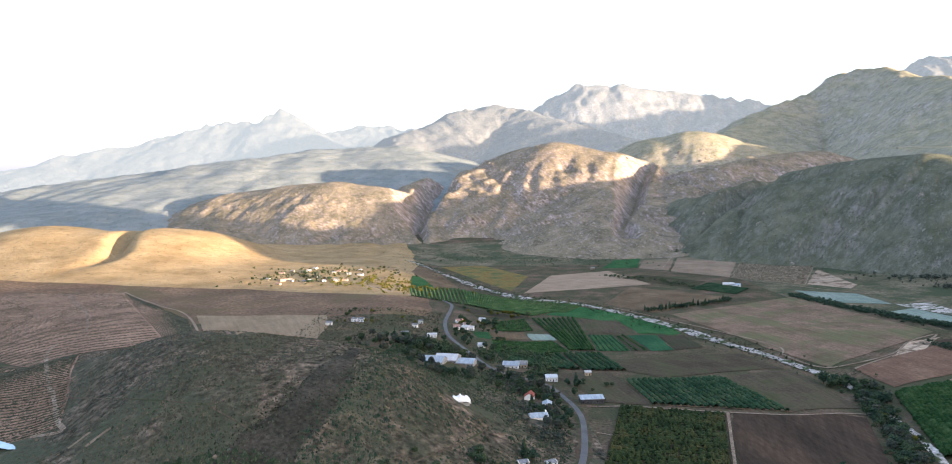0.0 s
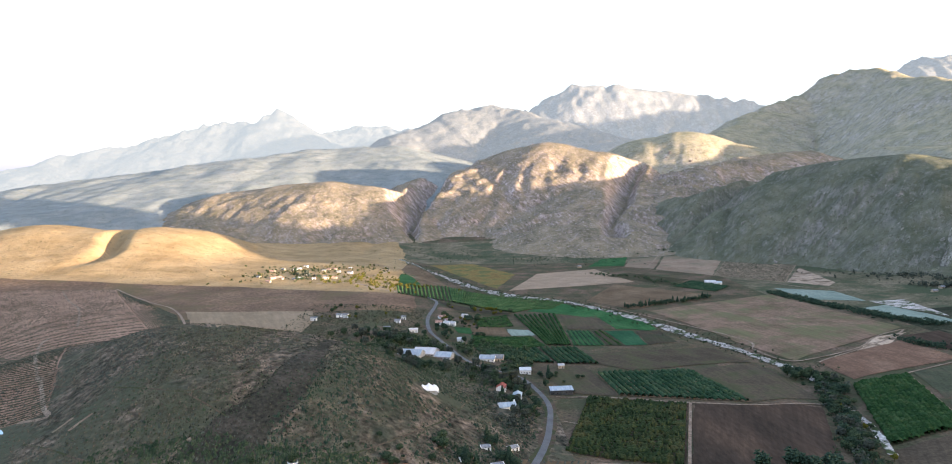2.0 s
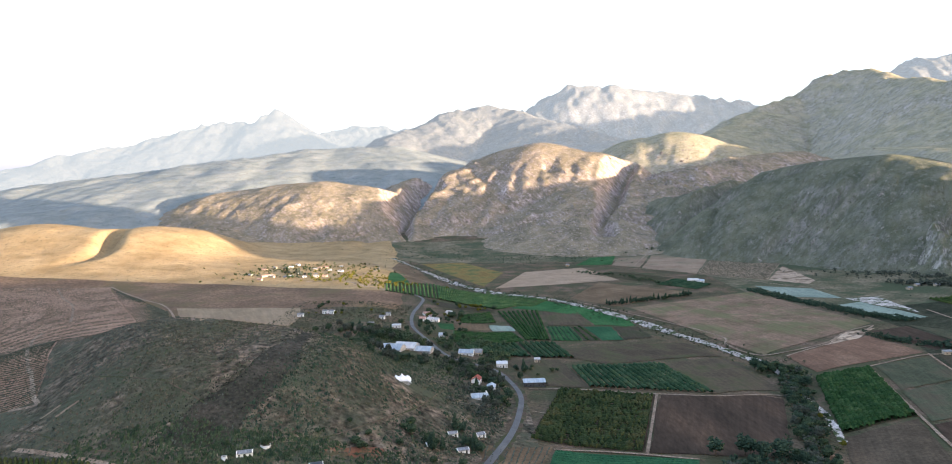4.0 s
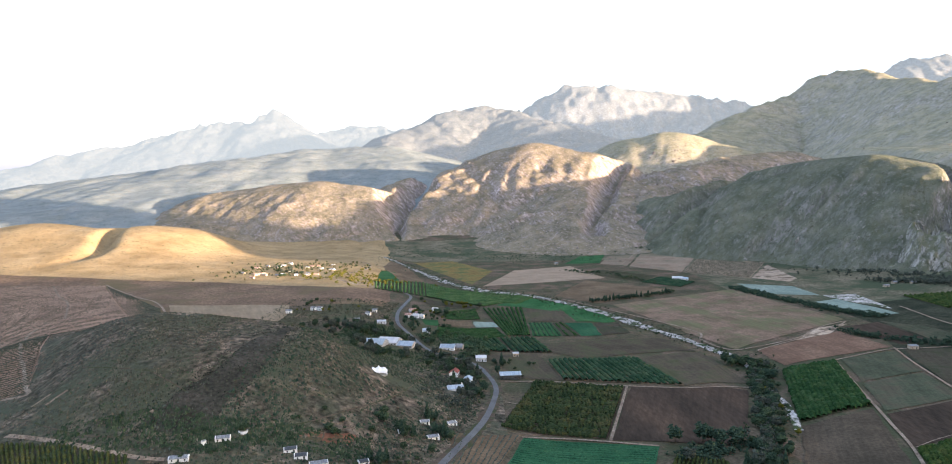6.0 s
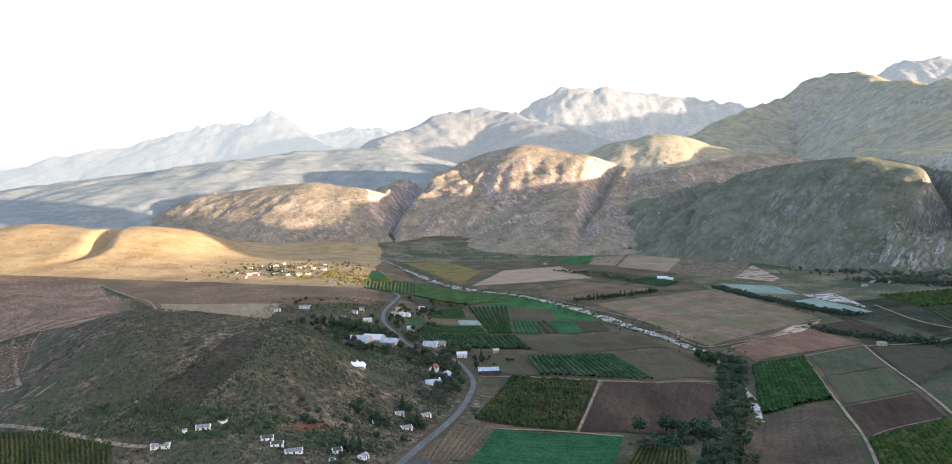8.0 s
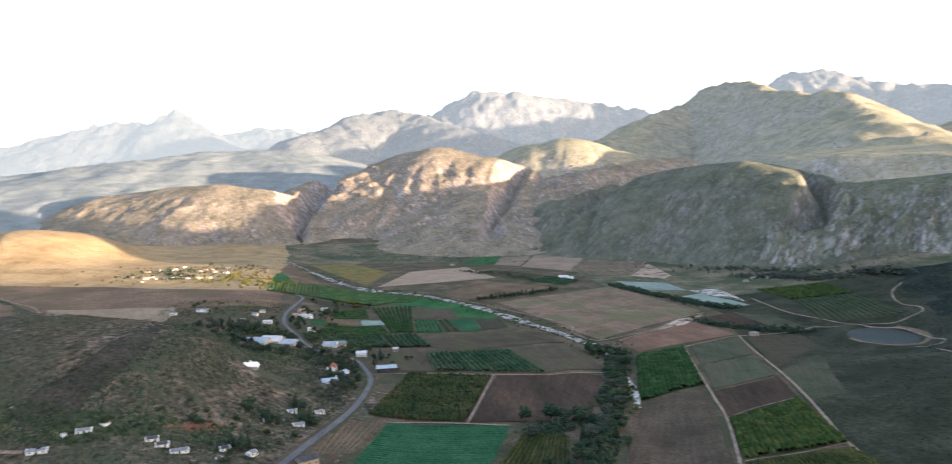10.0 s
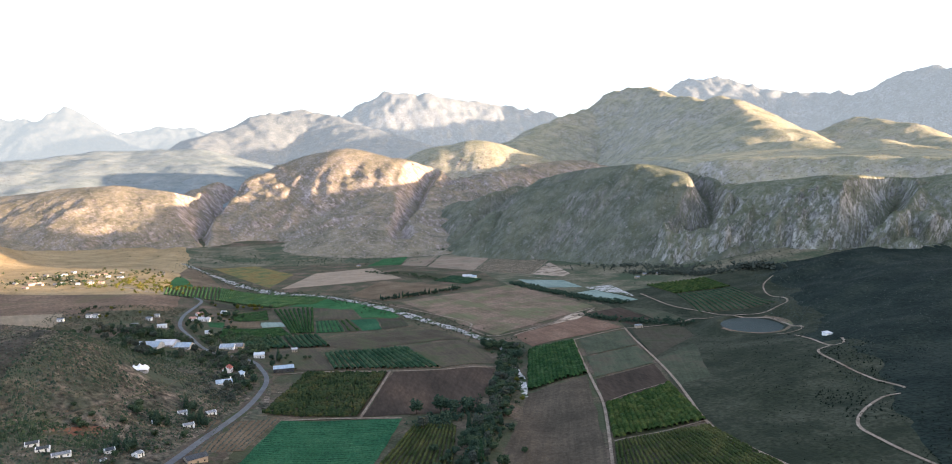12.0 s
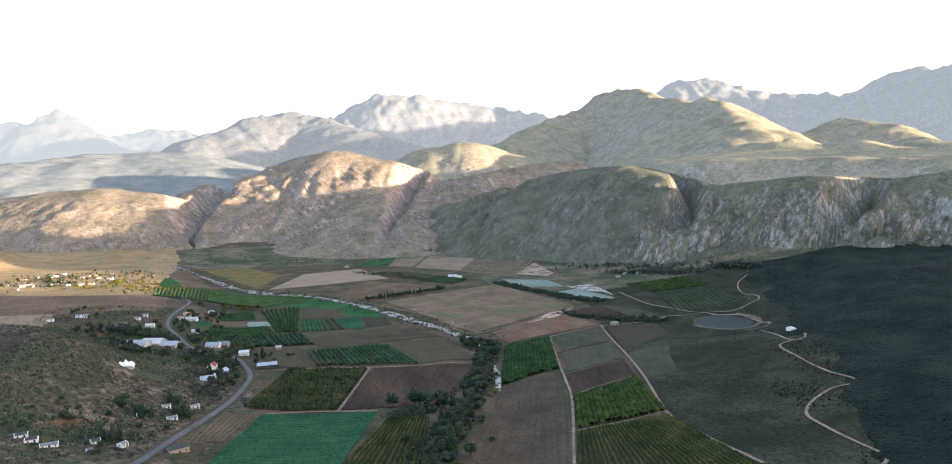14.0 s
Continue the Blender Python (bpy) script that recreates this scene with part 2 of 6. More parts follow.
SPUR = rock_and_grass("grassy_spur_slope", ((0.07, 0.081, 0.055), (0.108, 0.115, 0.078), (0.163, 0.158, 0.11)), ((0.144, 0.135, 0.13), (0.258, 0.237, 0.228), (0.433, 0.39, 0.37)), spots=0.16, steep=(0.45, 0.8), strata=0.55, dip=-55, bands=0.5)
MEADOW = rock_and_grass("upland_grass", ((0.152, 0.158, 0.104), (0.239, 0.224, 0.146), (0.348, 0.304, 0.199)), ((0.258, 0.235, 0.221), (0.373, 0.339, 0.319), (0.535, 0.478, 0.453)), spots=0.25, dip=-25, bands=0.42, steep=(0.7, 0.95), strata=0.35)
# pale bluish tones: haze is put into the base colours of this slope
FAR_SLOPE = rock_and_grass("haze_tinted_slope", ((0.135, 0.16, 0.155), (0.18, 0.205, 0.2), (0.23, 0.25, 0.243)), ((0.2, 0.22, 0.25), (0.27, 0.29, 0.325), (0.34, 0.362, 0.4)), spots=0.15, dip=20, bands=0.25, strata=0.2)


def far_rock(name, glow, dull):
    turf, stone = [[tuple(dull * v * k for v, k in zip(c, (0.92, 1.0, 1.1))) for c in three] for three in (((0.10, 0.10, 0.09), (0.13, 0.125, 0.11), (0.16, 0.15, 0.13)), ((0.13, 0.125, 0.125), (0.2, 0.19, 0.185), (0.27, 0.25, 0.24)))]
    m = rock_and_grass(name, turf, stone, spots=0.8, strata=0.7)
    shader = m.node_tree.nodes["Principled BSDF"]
    # faint bluish emission over dulled tones imitates haze on the far ranges
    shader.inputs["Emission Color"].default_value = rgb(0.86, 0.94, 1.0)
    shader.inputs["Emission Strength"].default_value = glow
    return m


HAZED = far_rock("slope_rock_haze_glow", 0.044, 1.05)
HAZY, HAZIEST = far_rock("far_rock_haze_glow", 0.06, 1.05), far_rock("farthest_rock_haze_glow", 0.118, 0.42)


def soil(name, a, b, c, **kw):
    return surface(name, [(0.35, a), (0.5, b), (0.65, c)], kw.pop("scale", 0.03), kw.pop("fine", 0.5), furrow=kw.pop("furrow", 0.35), bump=0.3, bump_scale=0.7, contrast=kw.pop("contrast", 0.6), **kw)


BROWN = soil("bare_brown_soil", (0.0988, 0.0715, 0.0449), (0.133, 0.0976, 0.062), (0.175, 0.131, 0.0849))
DARK_SOIL = soil("dark_tilled_soil", (0.0376, 0.0286, 0.0211), (0.0541, 0.0392, 0.0286), (0.076, 0.0519, 0.036), stretch=(1, 0.25, 1))
DULL = soil("dull_dark_soil", (0.0589, 0.0498, 0.0348), (0.078, 0.0652, 0.0454), (0.1, 0.0824, 0.0567), patch=((0.057, 0.0595, 0.0317), 0.03, 0.48, 0.6))
DARK_LOAM = soil("dark_brown_loam", (0.0598, 0.0489, 0.0344), (0.079, 0.0633, 0.0447), (0.103, 0.0811, 0.0574))
LOAM = soil("weedy_dark_soil", (0.0444, 0.0405, 0.0274), (0.0612, 0.0527, 0.0365), (0.0803, 0.0668, 0.0485), patch=((0.038, 0.0425, 0.0243), 0.03, 0.48, 0.6))
REDDISH = soil("reddish_soil", (0.169, 0.124, 0.0891), (0.223, 0.169, 0.123), (0.284, 0.219, 0.163), patch=((0.142, 0.124, 0.0837), 0.015, 0.48, 0.6))
FALLOW = soil("fallow_field", (0.111, 0.088, 0.0564), (0.177, 0.127, 0.0895), (0.238, 0.162, 0.12), patch=((0.111, 0.11, 0.0596), 0.02, 0.48, 0.62))
RED_BROWN = soil("dark_reddish_soil", (0.101, 0.0642, 0.0449), (0.138, 0.0867, 0.0597), (0.173, 0.114, 0.079))
TAN = soil("tan_stubble", (0.195, 0.15, 0.0988), (0.224, 0.172, 0.114), (0.255, 0.198, 0.135), furrow=0.12, contrast=0.3)
PALE = soil("pale_stubble", (0.22, 0.167, 0.119), (0.255, 0.196, 0.14), (0.298, 0.229, 0.165), furrow=0.12, contrast=0.4)
TERRACE = soil("terraced_soil", (0.172, 0.115, 0.0812), (0.234, 0.154, 0.11), (0.304, 0.2, 0.145), furrow=0.6)
PASTURE = soil("short_green_pasture", (0.044, 0.053, 0.033), (0.06, 0.069, 0.043), (0.079, 0.085, 0.054), patch=((0.068, 0.062, 0.042), 0.03, 0.5, 0.62))
OLIVE = soil("olive_pasture", (0.0326, 0.0359, 0.0185), (0.049, 0.049, 0.0272), (0.068, 0.0598, 0.0381))
GREEN = soil("green_crop", (0.0182, 0.0645, 0.023), (0.0264, 0.0903, 0.0329), (0.0411, 0.112, 0.0411))
TEAL = soil("blue_green_crop", (0.0147, 0.0602, 0.0291), (0.0216, 0.0808, 0.0388), (0.0342, 0.103, 0.0503), furrow=0.5)
POOL = soil("pale_green_netting", (0.16, 0.212, 0.18), (0.198, 0.255, 0.218), (0.24, 0.29, 0.252))
GOLD = soil("golden_grass", (0.133, 0.0959, 0.0351), (0.199, 0.144, 0.0527), (0.276, 0.203, 0.0819), patch=((0.0774, 0.0906, 0.0351), 0.03, 0.44, 0.58))
REDSOIL = soil("red_bare_soil", (0.12, 0.055, 0.035), (0.17, 0.085, 0.055), (0.2, 0.12, 0.08), patch=((0.06, 0.06, 0.035), 0.15, 0.48, 0.56))
YARD = soil("trampled_yard_soil", (0.07, 0.055, 0.04), (0.1, 0.078, 0.058), (0.14, 0.11, 0.085), patch=((0.045, 0.055, 0.028), 0.06, 0.46, 0.56))
DIGGINGS = soil("pale_diggings", (0.24, 0.18, 0.132), (0.336, 0.264, 0.198), (0.432, 0.348, 0.264), patch=((0.132, 0.102, 0.072), 0.05, 0.5, 0.58))
TRACK = surface("dirt_track", [(0.35, (0.176, 0.133, 0.0975)), (0.5, (0.24, 0.187, 0.14)), (0.65, (0.304, 0.242, 0.187))], 0.08, 0.8, bump=0.2)
ASPHALT = surface("asphalt", [(0.35, (0.075, 0.08, 0.085)), (0.5, (0.098, 0.103, 0.108)), (0.65, (0.125, 0.13, 0.134))], 0.1, 2.0, rough=0.75, bump=0.1, contrast=0.4)
SAND = surface("river_sand_and_stones", [(0.35, (0.27, 0.252, 0.23)), (0.5, (0.414, 0.386, 0.36)), (0.65, (0.522, 0.495, 0.461))], 0.15, 0.6, bump=0.4, patch=((0.045, 0.063, 0.0276), 0.09, 0.49, 0.56))
BROWN_ROCK = surface("brown_rock", [(0.3, (0.12, 0.1, 0.09)), (0.5, (0.22, 0.187, 0.17)), (0.68, (0.32, 0.28, 0.255))], 0.12, 0.5, bump=0.5, bump_scale=0.3)
GREY_ROCK = surface("grey_rock", [(0.3, (0.0944, 0.0896, 0.0788)), (0.5, (0.188, 0.176, 0.152)), (0.68, (0.289, 0.269, 0.231))], 0.12, 0.5, bump=0.5, bump_scale=0.3)
LEAF = surface("leaves", [(0.35, (0.0224, 0.0405, 0.0242)), (0.5, (0.0419, 0.0658, 0.0365)), (0.65, (0.0768, 0.101, 0.0569))], 0.3, 2.5, bump=0)
LEAF_DARK = surface("dark_leaves", [(0.35, (0.0205, 0.0408, 0.0291)), (0.5, (0.0371, 0.0631, 0.0419)), (0.65, (0.0619, 0.0926, 0.0586))], 0.3, 2.5, bump=0)
LEAF_GREY = surface("grey_green_leaves", [(0.35, (0.0385, 0.0466, 0.0376)), (0.5, (0.0627, 0.0744, 0.0592)), (0.65, (0.0954, 0.107, 0.0859))], 0.3, 2.5, bump=0)
LEAF_BRIGHT = surface("bright_leaves", [(0.35, (0.0135, 0.0393, 0.015)), (0.5, (0.0246, 0.0602, 0.0214)), (0.65, (0.0447, 0.079, 0.032))], 0.12, 1.5, bump=0)
LEAF_GOLD = surface("yellowing_leaves", [(0.35, (0.0413, 0.0562, 0.0112)), (0.5, (0.09, 0.09, 0.0165)), (0.65, (0.143, 0.12, 0.0225))], 0.12, 1.5, bump=0)
LEAF_VINE = surface("vine_leaves", [(0.35, (0.0174, 0.0459, 0.0256)), (0.5, (0.0303, 0.0635, 0.0341)), (0.65, (0.054, 0.0834, 0.0455))], 0.08, 1.5, bump=0)
LEAF_DRAB = surface("drab_scrub_leaves", [(0.35, (0.037, 0.0425, 0.0282)), (0.5, (0.0629, 0.0674, 0.0447)), (0.65, (0.102, 0.0993, 0.066))], 0.3, 2.5, bump=0)
LEAF_VINEYARD = surface("fresh_vine_leaves", [(0.35, (0.0325, 0.0775, 0.0325)), (0.5, (0.0525, 0.106, 0.0425)), (0.65, (0.0825, 0.133, 0.055))], 0.08, 1.5, bump=0)
DRY_STALKS = surface("dry_brown_twigs", [(0.35, (0.066, 0.0556, 0.0418)), (0.5, (0.106, 0.0862, 0.0643)), (0.65, (0.154, 0.124, 0.0915))], 0.3, 2.5, bump=0)
LEAF_CROP = surface("blue_green_crop_leaves", [(0.35, (0.017, 0.066, 0.033)), (0.5, (0.025, 0.088, 0.043)), (0.65, (0.04, 0.112, 0.055))], 0.05, 1.0, bump=0)
LEAF_LIME = surface("yellow_green_orchard_leaves", [(0.35, (0.02, 0.043, 0.013)), (0.5, (0.038, 0.064, 0.019)), (0.65, (0.068, 0.084, 0.027))], 0.12, 1.5, bump=0)
LEAF_OLIVE = surface("yellow_olive_leaves", [(0.35, (0.03, 0.045, 0.016)), (0.5, (0.05, 0.062, 0.022)), (0.65, (0.08, 0.08, 0.03))], 0.08, 1.5, bump=0)
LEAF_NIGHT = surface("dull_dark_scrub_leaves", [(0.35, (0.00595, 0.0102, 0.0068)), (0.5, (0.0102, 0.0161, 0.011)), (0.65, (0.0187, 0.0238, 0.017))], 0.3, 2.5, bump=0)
LEAF_ORCHARD = surface("mottled_orchard_leaves", [(0.33, (0.0191, 0.0344, 0.0148)), (0.5, (0.0338, 0.0506, 0.0212)), (0.66, (0.0635, 0.0627, 0.0275))], 0.06, 1.2, bump=0)
BARK = surface("bark", [(0.4, (0.07, 0.055, 0.04)), (0.6, (0.12, 0.095, 0.07))], 0.6, 3.0)

# ---------------------------------------------------------------- terrain
def lattice(ix, iy, seed):
    n = (ix.astype(np.int64) * 374761393 + iy.astype(np.int64) * 668265263 + seed * 974634777) & 0xFFFFFFFF
    n = ((n ^ (n >> 13)) * 1274126177) & 0xFFFFFFFF
    return ((n ^ (n >> 16)) & 0xFFFF) / 65535.0


def vnoise(x, y, seed=0):
    """Smooth value noise from -1 to 1."""
    ix, iy = np.floor(x), np.floor(y)
    fx, fy = x - ix, y - iy
    fx, fy = fx * fx * fx * (fx * (fx * 6 - 15) + 10), fy * fy * fy * (fy * (fy * 6 - 15) + 10)
    a, b = lattice(ix, iy, seed), lattice(ix + 1, iy, seed)
    c, d = lattice(ix, iy + 1, seed), lattice(ix + 1, iy + 1, seed)
    return 2 * ((a * (1 - fx) + b * fx) * (1 - fy) + (c * (1 - fx) + d * fx) * fy) - 1


def fractal(x, y, seed=0, octaves=5, ridged=False):
    total, amp, norm = 0, 1.0, 0.0
    for k in range(octaves):
        n = vnoise(x * 2 ** k + 17.3 * k, y * 2 ** k - 9.1 * k, seed + k)
        total = total + amp * ((1 - 2 * np.abs(n)) if ridged else n)
        norm += amp
        amp *= 0.5
    return total / norm


def step(a, b, v):
    u = np.clip((v - a) / (b - a), 0, 1)
    return u * u * (3 - 2 * u)


def dome(x, y, cx, cy, rx, ry, turn, top, power=1.0):
    c, s = math.cos(radians(turn)), math.sin(radians(turn))
    u, v = ((x - cx) * c + (y - cy) * s) / rx, (-(x - cx) * s + (y - cy) * c) / ry
    return top * np.exp(-(u * u + v * v) ** power)


# the pond: centre, turn, half axes, water level
POND = (506, 470, 51.0, 36.0, 27.0, 6.0)


def ground_height(x, y):
    """The valley with the near scrub hill, the grassy hills beyond and the slope across the river."""
    x, y = np.asarray(x, float), np.asarray(y, float)
    left = 18 * step(105 - 0.15 * (y - 300), -50 - 0.15 * (y - 300), x)
    left = left * (1 - 0.45 * step(650, 1000, y))
    q = x - (262 + 0.42 * (np.minimum(y, 900) - 177))
    right = 0.13 * 50 * np.logaddexp(0, (q + 18) / 50)
    right = np.minimum(right, 42 + 0.005 * np.clip(q, 0, 600)) - 13 * np.exp(-((x - 480) ** 2 + (y - 475) ** 2) / 95 ** 2)
    right = right + 0.06 * np.clip(x - 520, 0, 260) * step(560, 250, y)
    hill = dome(x, y, -105, 360, 99, 97, 0, 43, 1.5)
    hill = hill + dome(x, y, -225, 425, 85, 66, -20, 27, 1.3) + dome(x, y, -300, 250, 120, 140, 0, 4)
    grassy = dome(x, y, -740, 1235, 150, 185, 0, 60) + dome(x, y, -950, 1330, 170, 200, 0, 40)
    grassy = grassy + dome(x, y, -520, 1250, 118, 170, -10, 50, 1.2) + dome(x, y, -620, 1000, 330, 160, 8, 20)
    grassy = grassy - dome(x + 14 * np.sin(y / 45), y, -580, 1135, 17, 95, 4, 24)
    far = 22 * step(1250, 1700, y + 0.25 * x)
    rough = fractal(x / 90, y / 90, 3, 3) * (0.6 + 0.02 * hill + 0.05 * right + 0.02 * grassy)
    river = -4 * np.exp(-((x - river_x(y)) / 22) ** 2)
    slope = step(60, 260, q) * (13 * vnoise((y - 0.35 * x) / 105, x / 400, 7) + 5 * vnoise((y - 0.3 * x) / 42, x / 200, 8))
    land = left + right + hill + grassy + far + rough + river + slope
    # the pond's basin with a low bank round it
    c, s = math.cos(radians(POND[2])), math.sin(radians(POND[2]))
    u, v = (x - POND[0]) * c + (y - POND[1]) * s, -(x - POND[0]) * s + (y - POND[1]) * c
    r = np.sqrt((u / POND[3]) ** 2 + (v / POND[4]) ** 2)
    basin = step(1.9, 1.15, r)
    land = land * (1 - basin) + (POND[5] + 1.6 - 4.5 * step(1.2, 0.85, r)) * basin
    return land


def river_x(y):
    return np.interp(y, [-200, 100, 300, 500, 600, 760, 900, 1050, 1300], [215, 205, 232, 262, 232, 120, 20, -75, -200])
# ---------------------------------------------------------------- end of terrain

# ---------------------------------------------------------------- builders
def mesh_object(name, verts, faces, material, smooth=False, parent=None, label="", category="", group="", kind=""):
    me = bpy.data.meshes.new(name)
    me.from_pydata(verts if isinstance(verts, list) else verts.tolist(), [], faces if isinstance(faces, list) else faces.tolist())
    me.materials.append(material)
    if smooth:
        me.polygons.foreach_set("use_smooth", [True] * len(me.polygons))
    me.update()
    ob = new(name, me)
    if parent:
        ob.parent = parent
    return tagged(ob, label, category, group, kind)


def grid_faces(rows, cols):
    i = np.arange(rows * cols).reshape(rows, cols)
    return np.stack([i[:-1, :-1], i[:-1, 1:], i[1:, 1:], i[1:, :-1]], -1).reshape(-1, 4)


def overlay(name, x, y, inside, material, label, category, kind="", lift=0.2):
    """A sheet on the ground whose edge dips under it; inside: metres inside the edge."""
    z = ground_height(x, y) + np.clip(inside * 0.04, -1.2, lift)
    return height_sheet(name, x, y, z, inside > -18, material, label, category, kind)


def height_sheet(name, x, y, z, keep, material, label, category, kind=""):
    """A sheet of ground from grids of x, y, z; only faces with a corner in keep stay."""
    rows, cols = x.shape
    f = grid_faces(rows, cols)
    k = keep.ravel()
    f = f[k[f].any(1)]
    used, f = np.unique(f, return_inverse=True)
    v = np.stack([x.ravel(), y.ravel(), z.ravel()], 1)[used]
    return mesh_object(name, v, f.reshape(-1, 4), material, True, None, label, category, "", kind)


def crest_height(x, y, crests, front, back, round_top, mesa=0.6):
    """Height under ridges with broad tops and a steep face, which fall away more steeply in front, towards the valley, than behind.
    Also the place along the crest and the distance from it."""
    best, along, away = np.full(x.shape, -50.0), np.zeros(x.shape), np.zeros(x.shape)
    run = 0.0
    for crest in crests:
        for (ax, ay, az), (bx, by, bz) in zip(crest, crest[1:]):
            dx, dy = bx - ax, by - ay
            size = math.hypot(dx, dy)
            raw = ((x - ax) * dx + (y - ay) * dy) / size ** 2
            t = np.clip(raw, 0, 1)
            px, py = x - ax - t * dx, y - ay - t * dy
            d = np.sqrt(px * px + py * py) + 1e-6
            qx, qy = x - px - 94, y - py + 115
            side = (px * qx + py * qy) / d / np.hypot(qx, qy)
            span = front + (back - front) * step(0.15, 0.95, side)
            soft = np.sqrt(d * d + round_top ** 2) - round_top
            fall = mesa * step(2.0 * span, 0, soft) + (1 - mesa) * np.maximum(0, 1 - soft / (3.0 * span)) ** 1.5
            h = (az + t * (bz - az) + 4) * fall - 4 - 0.012 * d
            higher = h > best
            best = np.where(higher, h, best)
            along = np.where(higher, run + raw * size, along)
            away = np.where(higher, d, away)
            run += size
        run += 500
    return best, along, away


# each ravine: how steep its sides are, and its floor
RAVINES = [
    (1.0, [(-103, 1432, 25), (-139, 1619, 35), (-127, 1822, 60), (-73, 2129, 108), (-36, 2482, 154)]),
    (1.1, [(291, 1352, 17), (304, 1471, 44), (350, 1586, 66), (407, 1759, 108), (470, 1910, 178)]),
    (1.0, [(364, 1289, 20), (441, 1344, 49), (520, 1406, 81), (629, 1519, 119), (755, 1666, 151)]),
    (1.6, [(708, 904, 24), (725, 923, 43), (769, 949, 75), (802, 1011, 99), (820, 1082, 125)]),
    (1.8, [(838, 709, 40), (881, 723, 62), (930, 745, 90), (987, 788, 113)]),
]


def carve(x, y, z):
    """Cut the ravines between the spurs: steep-sided notches with an uneven floor."""
    for steepness, line in RAVINES:
        for (ax, ay, az), (bx, by, bz) in zip(line, line[1:]):
            dx, dy = bx - ax, by - ay
            t = np.clip(((x - ax) * dx + (y - ay) * dy) / (dx * dx + dy * dy), 0, 1)
            d = np.hypot(x - ax - t * dx, y - ay - t * dy)
            d = np.maximum(d * (1 + 0.35 * vnoise(x / 60, y / 60, 81)) - 4, 0)
            z = np.minimum(z, az + t * (bz - az) - 8 + steepness * d + 0.004 * d * d)
    return z


def massif(name, label, crests, front, back, material, cell=8.0, warp=30.0, wave=220.0, relief=18.0, round_top=25.0, seed=1, only=None, reach=3.0, category="mountain", kind="", crag=0.0, mesa=0.6, rocks=0, stone=None, gully=1.0, rib=75.0, jag=0.0, beds=0.0, dip=38.0, rough=0.0):
    nodes = np.array([n for c in crests for n in c])
    pad = reach * max(front, back)
    xs = np.arange(nodes[:, 0].min() - pad, nodes[:, 0].max() + pad, cell)
    ys = np.arange(nodes[:, 1].min() - pad, nodes[:, 1].max() + pad, cell)
    x, y = np.meshgrid(xs, ys)
    wx, wy = x + warp * fractal(x / wave, y / wave, seed, 4), y + warp * fractal(x / wave, y / wave, seed + 20, 4)
    z, along, away = crest_height(wx, wy, crests, front, back, round_top, mesa)
    ratio = z / np.maximum(crest_height(x, y, crests, 4e5, 4e5, 1.0)[0], 1.0)
    flank = step(1.0, 0.6, ratio) * step(0.0, 0.2, ratio)
    # gullies and ribs that run down the flanks, then broken rock
    along = along + 0.8 * rib * vnoise(x / rib / 1.7, y / rib / 1.7, seed + 29)
    ribs = np.abs(vnoise(along / rib, away / (rib * 4), seed + 30)) + 0.5 * np.abs(vnoise(along / rib * 2.3, away / (rib * 2), seed + 31))
    z = z + gully * relief * flank * (1.6 * ribs - 0.75)
    z = z + 0.55 * relief * flank * fractal(x / wave * 2.2, y / wave * 2.2, seed + 40, 5, ridged=True)
    z = z + 0.18 * relief * (0.3 + flank) * fractal(x / 42, y / 42, seed + 60, 4)
    if crag:
        z = z + crag * flank * (np.abs(vnoise(along / 24, away / 60, seed + 70)) + 0.6 * np.abs(vnoise(x / 13, y / 20, seed + 71)) - 0.6)
    if rough:
        z = z + rough * flank * (fractal(x / 46, y / 46, seed + 85, 4, ridged=True) + 0.35 * fractal(x / 14, y / 14, seed + 86, 2))
    if beds:
        # ledges of harder rock along the tilted beds
        c, s = math.cos(radians(dip)), math.sin(radians(dip))
        over, with_it = x * s + z * c, (x * c - z * s) + 0.4 * y
        z = z + beds * flank * (np.abs(vnoise(over / 17, with_it / 130, seed + 75)) + 0.5 * np.abs(vnoise(over / 7.5, with_it / 60, seed + 76)) - 0.5)
    if jag:
        # broken rock along the skyline
        z = z + jag * step(0.45, 0.95, ratio) * (fractal(x / 95, y / 95, seed + 80, 4, ridged=True) - 0.1 + 0.35 * vnoise(along / 38, away / 200, seed + 82))
    if seed < 100:
        z = carve(x, y, z)
    low = ground_height(x, y)
    if seed < 80:
        z = z - 9 * step(40, 5, z - low)
    elif seed == 166:
        z = z - 24 * step(70, 15, z - low)
    keep = z > low - 4
    if only is not None:
        room = only(x, y)
        z = z - 0.6 * np.clip(130 - room, 0, 130)
        keep &= room > 0
    if rocks:
        outcrops(x, y, z, keep & (z > low + 2), rocks, stone, cell, seed)
    return height_sheet(name, x, y, z, keep, material, label, category, kind)


